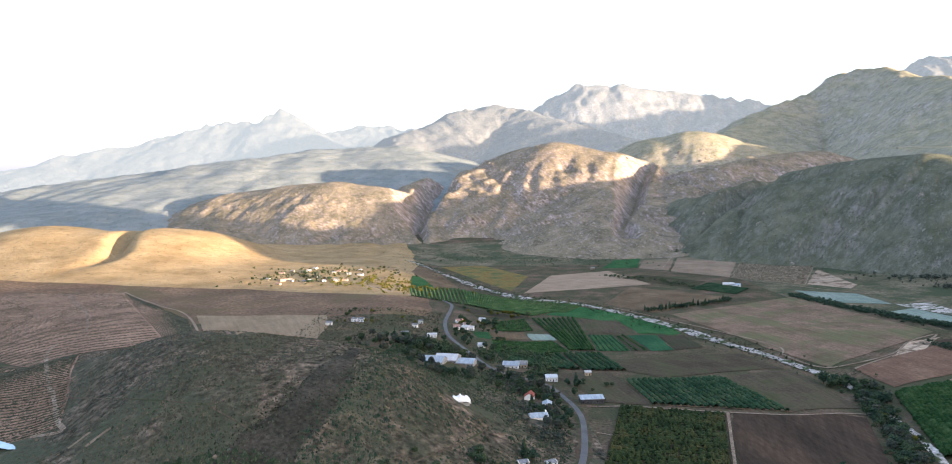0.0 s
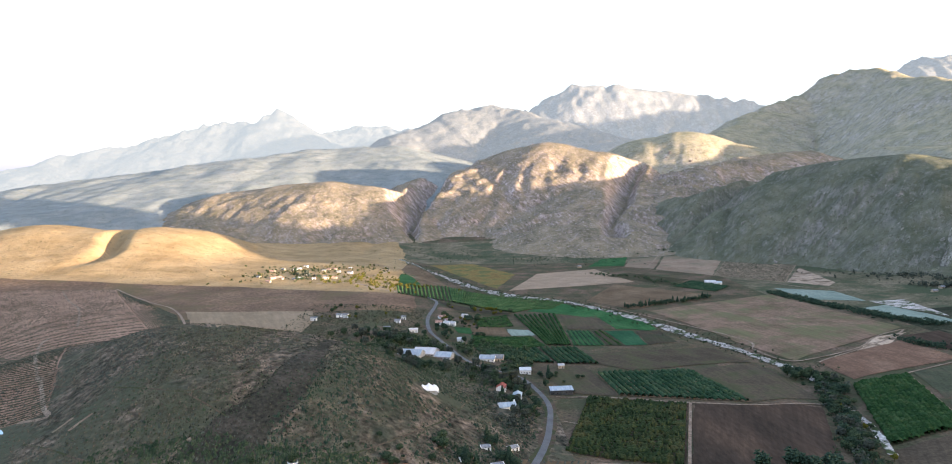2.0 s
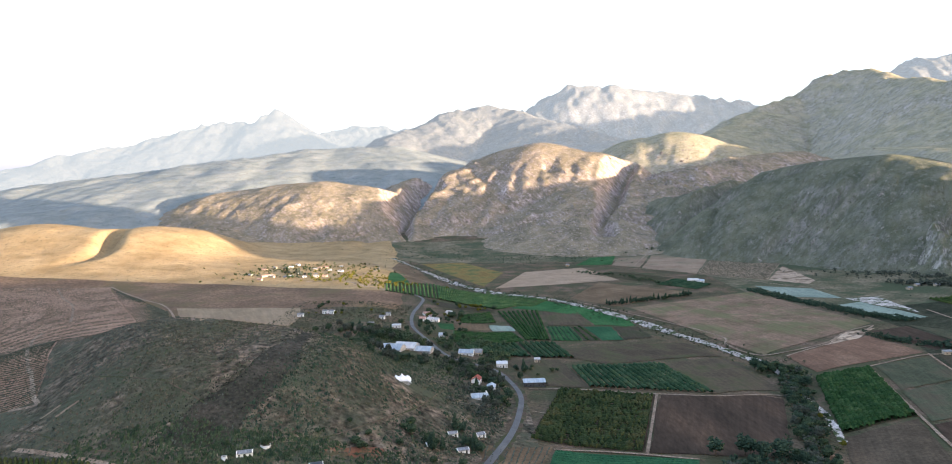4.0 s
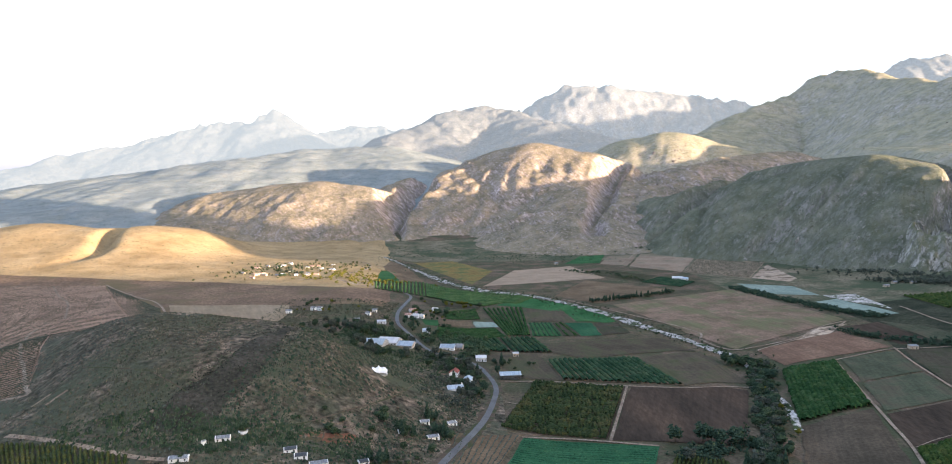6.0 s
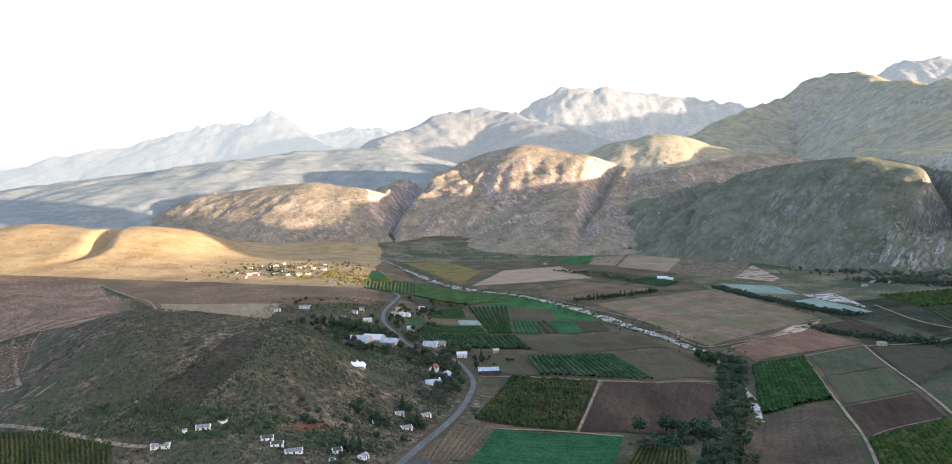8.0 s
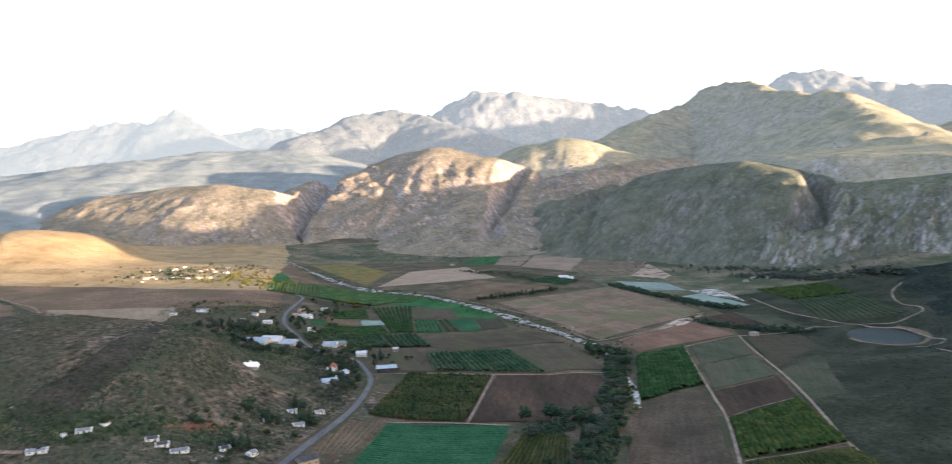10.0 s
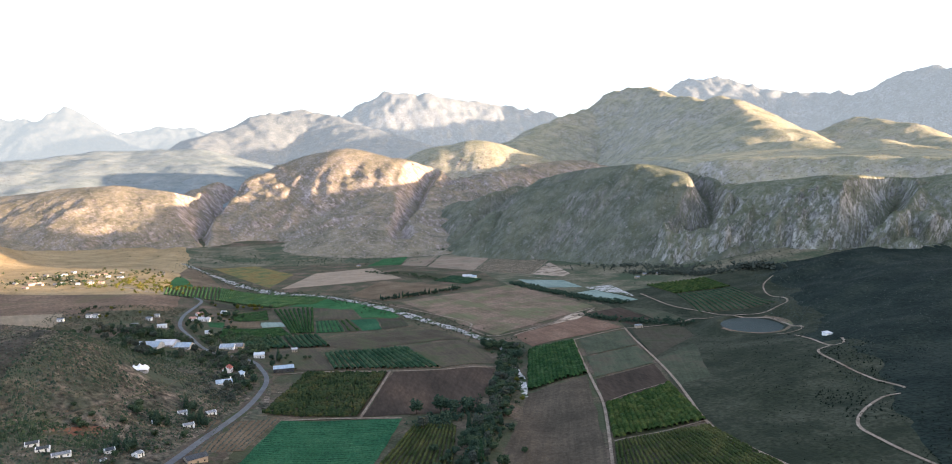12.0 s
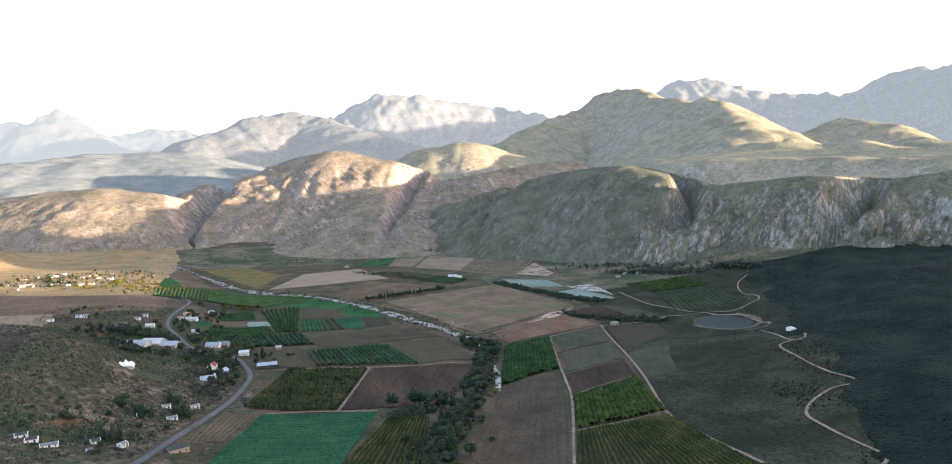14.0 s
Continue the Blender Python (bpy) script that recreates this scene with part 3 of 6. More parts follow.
def outcrops(x, y, z, keep, count, stone, cell, seed):
    """Loose rocks and small crags over the steeper, rougher parts of a mountain."""
    gy, gx = np.gradient(z, cell)
    steep = np.hypot(gx, gy)
    chance = keep * (0.12 + step(0.25, 0.8, steep)) * step(-0.15, 0.45, fractal(x / 55, y / 55, seed + 90, 4)) + 1e-9
    pick = np.random.choice(x.size, count, p=chance.ravel() / chance.sum())
    px, py = x.ravel()[pick] + np.random.uniform(-cell, cell, count) / 2, y.ravel()[pick] + np.random.uniform(-cell, cell, count) / 2
    sx, sy, sl = gx.ravel()[pick], gy.ravel()[pick], steep.ravel()[pick] + 1e-6
    pz = z.ravel()[pick] + sx * (px - x.ravel()[pick]) + sy * (py - y.ravel()[pick])
    r = np.exp(np.random.normal(0.35, 0.5, count)).clip(0.7, 5.5)
    down = np.stack([-sx / sl, -sy / sl, -sl], 1)
    down /= np.linalg.norm(down, axis=1)[:, None]
    side = np.stack([-down[:, 1], down[:, 0], 0 * r], 1)
    side /= np.linalg.norm(side, axis=1)[:, None] + 1e-9
    out = np.cross(side, down)
    out *= np.sign(out[:, 2:3] + 1e-9)
    centre = np.stack([px, py, pz], 1)
    k = np.random.uniform(0.6, 1.3, (count, 6))
    axes = [down * 1.5, -down * 1.5, side, -side, out * 0.6, -out * 0.8]
    v = np.stack([centre + a * (r * k[:, n])[:, None] + 0.25 * r[:, None] * np.random.uniform(-1, 1, (count, 3)) for n, a in enumerate(axes)], 1)
    f = np.array([(0, 2, 4), (2, 1, 4), (1, 3, 4), (3, 0, 4), (2, 0, 5), (1, 2, 5), (3, 1, 5), (0, 3, 5)])
    faces = (f[None] + 6 * np.arange(count)[:, None, None]).reshape(-1, 3)
    mesh_object("rocks", v.reshape(-1, 3), faces, stone, False, None, "pale rock outcrops and boulders scattered over the mountainside", "rocks", "", "stuff")


def drape(x, y, lift):
    return ground_height(x, y) + lift


def patch_grid(corners, n, m):
    (ax, ay), (bx, by), (cx, cy), (dx, dy) = corners
    u, v = np.meshgrid(np.linspace(0, 1, n), np.linspace(0, 1, m))
    x = (ax * (1 - u) + bx * u) * (1 - v) + (dx * (1 - u) + cx * u) * v
    y = (ay * (1 - u) + by * u) * (1 - v) + (dy * (1 - u) + cy * u) * v
    return x, y


def field(label, corners, material, lift=0.35, rows=None, category="field", along="v"):
    """A four-cornered field lying on the ground. rows: (spacing, height, width, material, name, fullness), bushes or vines in lines."""
    a, b, c, d = (Vector(p) for p in corners)
    wide, deep = max((b - a).length, (c - d).length), max((d - a).length, (c - b).length)
    x, y = patch_grid(corners, max(3, int(wide / 4)), max(3, int(deep / 4)))
    edge = 1.2
    x, y = x + edge * fractal(x / 12, y / 12, 5, 3), y + edge * fractal(x / 12, y / 12, 6, 3)
    z = drape(x, y, lift)
    v = np.stack([x.ravel(), y.ravel(), z.ravel()], 1)
    land = mesh_object("field", v, grid_faces(*x.shape), material, True, None, label, category)
    u = np.linspace(0, wide, x.shape[1])[None, :] + 0 * x
    w = np.linspace(0, deep, x.shape[0])[:, None] + 0 * x
    if along == "h":
        u, w = w, u
    corner = np.zeros(len(land.data.loops), dtype=np.int64)
    land.data.loops.foreach_get("vertex_index", corner)
    layer = land.data.uv_layers.new(name="rows")
    layer.data.foreach_set("uv", np.stack([u.ravel()[corner], w.ravel()[corner]], 1).ravel())
    if rows:
        spacing, height, width, leaf, name, full = rows
        across = wide if along == "v" else deep
        count = max(2, int(across / spacing))
        for k in range(count):
            s = (k + 0.5) / count
            if along == "v":
                start, end = a.lerp(b, s), d.lerp(c, s)
            else:
                start, end = a.lerp(d, s), b.lerp(c, s)
            row_of_bushes(name, start, end, height, width, leaf, land, full, lift)
    return land


ROW_RING = [(-0.5, 0.0), (-0.48, 0.55), (-0.16, 1.0), (0.2, 0.97), (0.5, 0.5), (0.5, 0.0)]


def row_of_bushes(name, start, end, height, width, leaf, parent, full, lift):
    length = (end - start).length
    count = max(4, int(length / 1.0))
    t = np.linspace(0.01, 0.99, count)
    way = (end - start).normalized()
    side = Vector((-way.y, way.x))
    seed = random.random() * 100
    size = 0.55 + 0.75 * np.array([random.random() for _ in t])
    gap = np.array([random.random() > full for _ in t])
    size[gap] *= 0.25
    cx, cy = start.x + (end.x - start.x) * t, start.y + (end.y - start.y) * t
    wob = 0.25 * vnoise(t * length / 3 + seed, t * 0 + seed)
    cx, cy = cx + side.x * wob, cy + side.y * wob
    base = drape(cx, cy, lift - 0.1)
    v = np.zeros((count, len(ROW_RING), 3))
    for j, (o, h) in enumerate(ROW_RING):
        jit = 0.75 + 0.5 * np.array([random.random() for _ in t])
        v[:, j, 0] = cx + side.x * o * width * size * jit
        v[:, j, 1] = cy + side.y * o * width * size * jit
        v[:, j, 2] = base + h * height * size * (0.8 + 0.2 * jit)
    return mesh_object(name, v.reshape(-1, 3), grid_faces(count, len(ROW_RING)), leaf, False, parent)


def smooth_line(points, gap=3.0):
    p = [Vector(q) for q in points]
    p = [2 * p[0] - p[1]] + p + [2 * p[-1] - p[-2]]
    out = []
    for a, b, c, d in zip(p, p[1:], p[2:], p[3:]):
        n = max(2, int((c - b).length / gap))
        for k in range(n):
            t = k / n
            out.append(0.5 * (2 * b + (c - a) * t + (2 * a - 5 * b + 4 * c - d) * t * t + (3 * b - a - 3 * c + d) * t ** 3))
    out.append(p[-2])
    return out


def ribbon(name, label, points, width, material, lift=0.5, category="", kind="", ragged=0.15, across=4, offset=0.0, parent=None):
    line = smooth_line(points)
    x, y = np.array([q.x for q in line]), np.array([q.y for q in line])
    tx, ty = np.gradient(x), np.gradient(y)
    n = np.hypot(tx, ty)
    sx, sy = -ty / n, tx / n
    w = width * (1 + ragged * fractal(np.arange(len(x)) * 0.35, x * 0.01, 9, 3))
    s = np.linspace(-0.5, 0.5, across)
    gx, gy = x[:, None] + sx[:, None] * (w[:, None] * s + offset), y[:, None] + sy[:, None] * (w[:, None] * s + offset)
    gz = drape(gx, gy, lift)
    v = np.stack([gx.ravel(), gy.ravel(), gz.ravel()], 1)
    return mesh_object(name, v, grid_faces(*gx.shape), material, True, parent, label, category, "", kind)


# ---------------------------------------------------------------- ground
def uneven(a, b, fine_a, fine_b, fine, coarse):
    return np.unique(np.concatenate([np.arange(a, fine_a, coarse), np.arange(fine_a, fine_b, fine), np.arange(fine_b, b + 1, coarse)]))


gx, gy = np.meshgrid(uneven(-3600, 3800, -1000, 900, 5, 40), uneven(-1500, 4800, 100, 1500, 5, 40))
height_sheet("ground", gx, gy, ground_height(gx, gy), gx == gx, SCRUB, "scrub-covered valley floor and low hills in shade", "ground", "structure")

# the dry grass hills lie over the scrub
hx, hy = np.meshgrid(np.arange(-1300, 60, 5.0), np.arange(520, 1750, 5.0))
rag = 20 * fractal(hx / 130, hy / 130, 23, 3)
inside = np.minimum(np.minimum(hy + rag - 560 + 0.42 * (hx + 330), hy + rag - 690 - 0.25 * (hx + 100)), -75 - 0.12 * (hy - 900) - hx - rag)
line = 868 - 0.16 * (hx + 300) + 25 * fractal(hx / 160, hy / 160, 61, 3)
# darker-coloured sheet where the foot of the hills lies in shade
overlay("plain", hx, hy, inside, SHADED_PLAIN, "wide brown plain below the hills, darkened in colour for its shade", "ground", "structure")
overlay("hill", hx, hy, np.minimum(inside, (hy - line) * 0.9) + 5, DRY_GRASS, "rounded hills of dry golden grass in low sun", "hill", "", 0.5)
# the near hill: dry scrub, with a swath of darker heath down its middle
nx, ny = np.meshgrid(np.arange(-330, 70, 4.0), np.arange(190, 560, 4.0))
rag = 14 * fractal(nx / 50, ny / 50, 33, 4)
overlay("hill", nx, ny, 100 * (1 - np.minimum(np.hypot((nx + 100) / 165, (ny - 345) / 150), np.hypot((nx + 215) / 95, (ny - 410) / 100))) + rag, HILLSIDE, "rounded near hill covered in dry brown and green scrub", "hill", "", 0.3)
HEATH = [(-66, 385), (-69, 345), (-73, 320), (-79, 302), (-88, 280), (-101, 258)]


def heath_depth(x, y):
    """Metres inside the swath of dark heath."""
    at, wide = np.interp(-y, [-p[1] for p in HEATH], [p[0] for p in HEATH]), np.interp(-y, [-385, -340, -258], [13, 13, 24])
    return np.minimum(wide - np.abs(x - at), np.minimum(y - 258, 388 - y)) + 7 * fractal(x / 30, y / 30, 37, 4)


nx, ny = np.meshgrid(np.arange(-170, -30, 3.0), np.arange(240, 410, 3.0))
overlay("heath", nx, ny, heath_depth(nx, ny), BURNT, "swath of dark heath running down the hill", "heath", "structure", 0.55)
# scrubby flats between the farmland and the foot of the mountains
fx, fy = np.meshgrid(np.arange(370, 900, 5.0), np.arange(540, 1320, 5.0))
rag = 40 * fractal(fx / 120, fy / 120, 43, 4)
overlay("flats", fx, fy, np.minimum(fx + 0.55 * fy - 800, fy - 0.5 * fx - 300) + rag, FOOTHILL, "grey-green scrubby flats below the mountains", "ground", "structure", 0.08)
fx, fy = np.meshgrid(np.arange(-330, 420, 5.0), np.arange(1090, 1500, 5.0))
rag = 30 * fractal(fx / 100, fy / 100, 44, 4)
overlay("flats", fx, fy, fy - 1200 + 0.12 * fx + rag, FOOTHILL, "grey-green scrubby flats beyond the river", "ground", "structure", 0.08)
dx, dy = np.meshgrid(np.arange(300, 1300, 5.0), np.arange(20, 700, 5.0))
rag = 30 * fractal(dx / 60, dy / 60, 29, 4)
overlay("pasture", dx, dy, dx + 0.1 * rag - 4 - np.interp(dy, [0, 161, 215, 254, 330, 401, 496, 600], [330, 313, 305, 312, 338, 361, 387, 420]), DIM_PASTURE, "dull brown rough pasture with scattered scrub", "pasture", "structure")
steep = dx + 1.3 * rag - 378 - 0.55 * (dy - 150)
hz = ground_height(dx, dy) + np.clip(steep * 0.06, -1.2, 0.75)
height_sheet("hill", dx, dy, hz, steep > -18, SHADED_SCRUB, "dark scrub slope across the river, part of its shade in the colour", "hill")


def upland(x, y):
    return np.minimum(np.hypot(x - 94, y + 115) - 1290, np.minimum(x - 700 - 0.35 * (y - 1100), y))


# ---------------------------------------------------------------- mountains
massif("mountain", "rocky spur with a sunlit pale crag above the valley", [[(-605, 1624, 51), (-617, 1885, 126), (-476, 1853, 143), (-362, 1808, 149), (-274, 1799, 136), (-236, 1759, 91), (-168, 1657, 36), (-116, 1541, 2)]], 190, 260, FRONT, cell=6, relief=3.5, gully=0.6, seed=11, rocks=700, stone=BROWN_ROCK, warp=16, crag=2, beds=2.5, rough=3)
massif("mountain", "broad scrubby spur with a sunlit grassy top", [[(-72, 2028, 154), (33, 1934, 173), (161, 1984, 235), (213, 1966, 245), (347, 1919, 214), (416, 1808, 138), (448, 1701, 74)], [(347, 1919, 214), (333, 1719, 119), (308, 1571, 60)]], 220, 260, FRONT, cell=6, mesa=0.75, relief=9, seed=22, rocks=1800, stone=BROWN_ROCK, warp=18, crag=4, gully=0.8, rib=95, beds=5, rough=4)
massif("mountain", "rounded sunlit grassy knoll on the upper slope", [[(486, 2100, 219), (557, 2107, 261), (641, 2081, 275), (731, 2043, 238), (780, 2007, 202)]], 210, 300, MEADOW, cell=6, relief=7, seed=33, gully=0.25, warp=18, round_top=75, rocks=900, stone=BROWN_ROCK)
massif("mountain", "steep rocky spur beside a deep ravine", [[(329, 1488, 47), (376, 1581, 72), (520, 1736, 136), (725, 1835, 191), (919, 1870, 206), (1014, 1952, 185)]], 140, 300, FRONT, cell=6, relief=14, seed=44, jag=6, rocks=1800, stone=BROWN_ROCK, warp=16, crag=7, beds=9, rough=4)
massif("mountain", "smooth dark green spur above the farmland", [[(436, 1325, 17), (542, 1316, 79), (603, 1275, 127), (684, 1209, 171), (721, 1136, 175), (747, 1043, 153), (772, 982, 113), (761, 930, 74)]], 100, 560, SPUR, cell=5, relief=9, seed=55, rocks=700, stone=GREY_ROCK, mesa=0.6, warp=10, crag=4, beds=5, dip=-55, rough=2.5)
massif("mountain", "grey cliff spur with fluted rock faces", [[(753, 923, 54), (781, 941, 93), (832, 930, 126), (873, 875, 142), (904, 824, 148), (947, 784, 146), (952, 766, 118), (928, 748, 92)]], 100, 560, CLIFF, cell=3.5, relief=12, seed=66, rocks=1800, stone=GREY_ROCK, mesa=0.65, warp=12, crag=13, beds=16, dip=-58, rough=5)
massif("mountain", "grey rocky spur with sparse scrub", [[(951, 767, 77), (1001, 774, 112), (1029, 759, 131), (1064, 719, 148), (1129, 638, 151)]], 115, 560, CLIFF, cell=5, relief=12, seed=77, jag=6, rocks=1200, stone=GREY_ROCK, mesa=0.6, warp=12, crag=10, beds=14, dip=-58, rough=8)
massif("mountain", "gently sloping upland meadow behind the spurs", [[(863, 2263, 222), (1097, 2065, 213), (1265, 1628, 209), (1287, 1427, 220), (1387, 1277, 209), (1534, 1124, 179), (1657, 964, 163)]], 1300, 900, MEADOW, cell=10, relief=22, seed=88, rocks=800, stone=BROWN_ROCK, mesa=0.2, warp=50, wave=330, gully=0.25, rib=200, reach=1.2, only=upland)
massif("mountain", "high rounded mountain with a sunlit ridge", [[(993, 2747, 298), (1231, 2983, 402), (1451, 3111, 487), (1627, 3142, 582), (1712, 2988, 578), (1702, 2767, 514), (1563, 2150, 417), (1501, 1899, 338), (1424, 1700, 277), (1268, 1404, 223)], [(1287, 1427, 224), (1435, 1369, 224), (1537, 1269, 192)]], 330, 420, MEADOW, cell=12, relief=20, seed=99, jag=14, rocks=1500, stone=GREY_ROCK, mesa=0.3, warp=40, wave=420, rib=260, gully=0.8)
massif("mountain", "low rocky knoll on the uplands", [[(1932, 2128, 299), (2104, 2112, 359), (2147, 1933, 318), (2098, 1695, 236)]], 260, 260, MEADOW, cell=12, relief=14, seed=111, jag=9, warp=30, wave=300, rib=200)
# the four backdrop ranges glow faintly in place of haze
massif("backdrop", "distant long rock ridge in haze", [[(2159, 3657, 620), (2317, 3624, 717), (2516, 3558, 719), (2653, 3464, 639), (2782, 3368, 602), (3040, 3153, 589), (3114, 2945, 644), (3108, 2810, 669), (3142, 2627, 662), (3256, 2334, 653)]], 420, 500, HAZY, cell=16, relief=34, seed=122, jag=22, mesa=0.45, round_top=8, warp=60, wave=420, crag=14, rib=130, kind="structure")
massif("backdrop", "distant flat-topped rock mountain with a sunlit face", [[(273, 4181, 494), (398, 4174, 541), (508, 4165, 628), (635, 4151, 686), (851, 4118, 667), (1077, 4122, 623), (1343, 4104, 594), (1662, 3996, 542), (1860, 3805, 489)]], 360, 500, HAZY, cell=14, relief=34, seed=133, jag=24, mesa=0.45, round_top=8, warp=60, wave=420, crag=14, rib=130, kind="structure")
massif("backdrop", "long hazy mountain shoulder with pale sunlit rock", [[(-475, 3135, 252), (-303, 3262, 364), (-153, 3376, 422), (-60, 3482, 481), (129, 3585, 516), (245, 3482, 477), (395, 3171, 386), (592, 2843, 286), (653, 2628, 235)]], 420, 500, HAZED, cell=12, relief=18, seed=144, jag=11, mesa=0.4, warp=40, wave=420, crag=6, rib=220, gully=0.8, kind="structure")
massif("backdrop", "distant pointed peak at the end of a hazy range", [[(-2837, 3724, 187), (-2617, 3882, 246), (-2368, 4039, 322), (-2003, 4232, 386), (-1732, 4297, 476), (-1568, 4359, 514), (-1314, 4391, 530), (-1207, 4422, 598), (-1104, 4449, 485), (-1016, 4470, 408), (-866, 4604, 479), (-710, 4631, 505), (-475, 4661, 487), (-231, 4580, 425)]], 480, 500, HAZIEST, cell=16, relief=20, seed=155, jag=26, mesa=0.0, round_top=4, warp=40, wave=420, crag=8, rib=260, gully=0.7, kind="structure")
massif("mountain", "long grey-green lower mountain slope tinted pale for haze", [[(-1621, 2009, 119), (-1501, 2222, 134), (-1379, 2416, 165), (-1193, 2514, 193), (-969, 2502, 216), (-792, 2564, 236), (-603, 2718, 276), (-327, 2766, 285)]], 560, 600, FAR_SLOPE, cell=12, relief=9, seed=166, jag=4, mesa=0.15, warp=60, wave=420, rib=230, gully=0.4, reach=2.2, only=lambda x, y: y - 1330)
# out of view; crest heights are shaped to the edges of the valley's shade
massif("mountain", "tall ridge behind the valley that shades it", [[(900, -1900, 330), (1105, -1098, 300), (1305, -750, 245), (1430, -532, 210), (1553, -318, 201), (1599, -238, 176), (1641, -165, 150), (1663, -127, 146), (1720, -29, 158), (1800, 110, 190), (1921, 323, 205), (2021, 497, 272), (2132, 689, 287), (2197, 802, 288), (2238, 871, 262), (2290, 960, 262), (2378, 1115, 292), (2505, 1338, 280), (2805, 1860, 300)]], 180, 180, MEADOW, cell=24, relief=4, seed=177, mesa=0.5, warp=4, crag=0, round_top=40)
# unseen peak, added only to block the sun from the far slope
massif("mountain", "unseen peak added to the tall ridge to shade the far slope", [[(1770, 57, 480), (1813, 132, 520), (1850, 197, 480)]], 45, 45, MEADOW, cell=16, relief=3, seed=180, mesa=0.5, warp=4, round_top=8)

# ---------------------------------------------------------------- fields
def vines(spacing=3.6, height=1.5, width=1.3, leaf=LEAF_VINE, full=0.95):
    return (spacing, height, width, leaf, "vine_row", full)


def orchard(spacing=3.8, height=2.2, width=3.3, leaf=LEAF_VINE, full=0.95):
    return (spacing, height, width, leaf, "tree_row", full)


field("blue-green irrigated crop field beside the road", [(75, 333), (148, 318), (113, 219), (46, 221)], TEAL, rows=(3.2, 0.45, 1.7, LEAF_CROP, "crop_row", 0.98), along="h")
field("dark ploughed field with pale wheel lines", [(156, 426), (237, 421), (196, 315), (125, 329)], DARK_SOIL)
field("dark green orchard in close rows", [(90, 445), (152, 426), (122, 331), (62, 347)], DARK_SOIL, rows=orchard(3.8, 2.2, 3.0, LEAF_ORCHARD, 0.85), along="h")
field("fan-shaped dark green orchard in slanting rows", [(106, 503), (178, 507), (194, 427), (112, 448)], BROWN, rows=orchard(4.6, 2.0, 2.8))
field("bare brown field beside the river", [(179, 506), (237, 529), (245, 441), (195, 427)], DULL)
field("long dull brown field", [(78, 556), (220, 579), (236, 532), (135, 509)], DULL)
field("vineyard in straight rows beside the tree belt", [(153, 303), (178, 295), (156, 206), (111, 220)], OLIVE, rows=vines(3.6, 1.5, 1.5, LEAF_OLIVE))
field("large fallow brown field beside the dirt track", [(242, 351), (292, 365), (230, 184), (173, 201)], DARK_LOAM)
field("bright green orchard beside the river trees", [(279, 463), (327, 479), (294, 370), (244, 358)], OLIVE, rows=orchard(3.6, 2.2, 3.4, LEAF_BRIGHT, 0.88))
field("olive green pasture", [(336, 487), (394, 512), (373, 445), (316, 421)], PASTURE)
field("olive green pasture with thin rows", [(314, 417), (370, 439), (351, 373), (296, 359)], PASTURE)
field("dark bare field", [(294, 354), (349, 369), (334, 320), (278, 303)], DARK_SOIL)
field("bright yellow-green orchard between two tracks", [(277, 297), (333, 318), (314, 243), (256, 242)], OLIVE, rows=orchard(3.6, 2.2, 3.4, LEAF_LIME, 0.85))
field("vineyard with yellowing rows", [(254, 237), (312, 237), (312, 131), (231, 182)], LOAM, rows=vines(3.4, 1.4, 1.5, LEAF_OLIVE))
field("bare dark strip beside the track", [(404, 519), (458, 515), (446, 471), (361, 390)], LOAM)
field("dull green strip beside the track", [(359, 383), (418, 427), (365, 319), (334, 311)], PASTURE)
field("dark reddish bare field", [(284, 522), (383, 581), (397, 524), (286, 475)], RED_BROWN)
field("large fallow field beyond the river", [(205, 743), (378, 832), (411, 625), (270, 532)], FALLOW)
field("pale green netted crop bed", [(399, 877), (456, 837), (454, 760), (402, 787)], POOL)
field("pale green netted crop bed", [(429, 725), (459, 731), (469, 631), (444, 629)], POOL)
field("brown field beyond the river", [(148, 814), (205, 935), (305, 837), (190, 753)], BROWN)
field("pale stubble field beyond the river", [(59, 898), (110, 1055), (205, 1098), (237, 951)], PALE)
field("reddish brown field below the mountain", [(298, 1075), (354, 1237), (473, 1260), (362, 1002)], REDDISH)
field("pale reddish field with thin planted rows below the mountain", [(364, 1001), (478, 1249), (563, 1157), (433, 920)], PALE, rows=vines(9.0, 0.7, 1.6, LEAF_DRAB, 0.9))
field("bare pinkish strip below the planted field", [(436, 922), (511, 1049), (491, 901), (470, 876)], DIGGINGS)
field("small pinkish brown field below the mountain", [(259, 1123), (290, 1218), (350, 1240), (297, 1084)], REDDISH)
field("small green crop field", [(200, 1129), (240, 1228), (290, 1245), (260, 1131)], GREEN)
field("vineyard with bright green rows beside the road", [(-92, 913), (-24, 940), (-13, 807), (-81, 830)], OLIVE, rows=vines(5.2, 1.6, 2.2, LEAF_VINEYARD, 0.95))
field("vineyard with bright green rows beside the river", [(-23.5, 940), (122, 806), (57, 748), (-12.5, 807)], OLIVE, rows=vines(5.2, 1.6, 2.2, LEAF_VINEYARD, 0.95))
field("vineyard with green rows", [(55, 733), (102, 737), (99, 591), (78, 593)], DULL, rows=vines(5.0, 1.7, 2.2, LEAF_BRIGHT))
field("green crop field", [(71, 754), (112, 808), (184, 723), (106, 738)], GREEN)
field("small dark tilled plot between green crops", [(106, 728), (147, 739), (148, 654), (105, 657)], DULL)
field("green crop plot beside the river", [(148, 736), (186, 716), (195, 666), (151, 654)], GREEN)
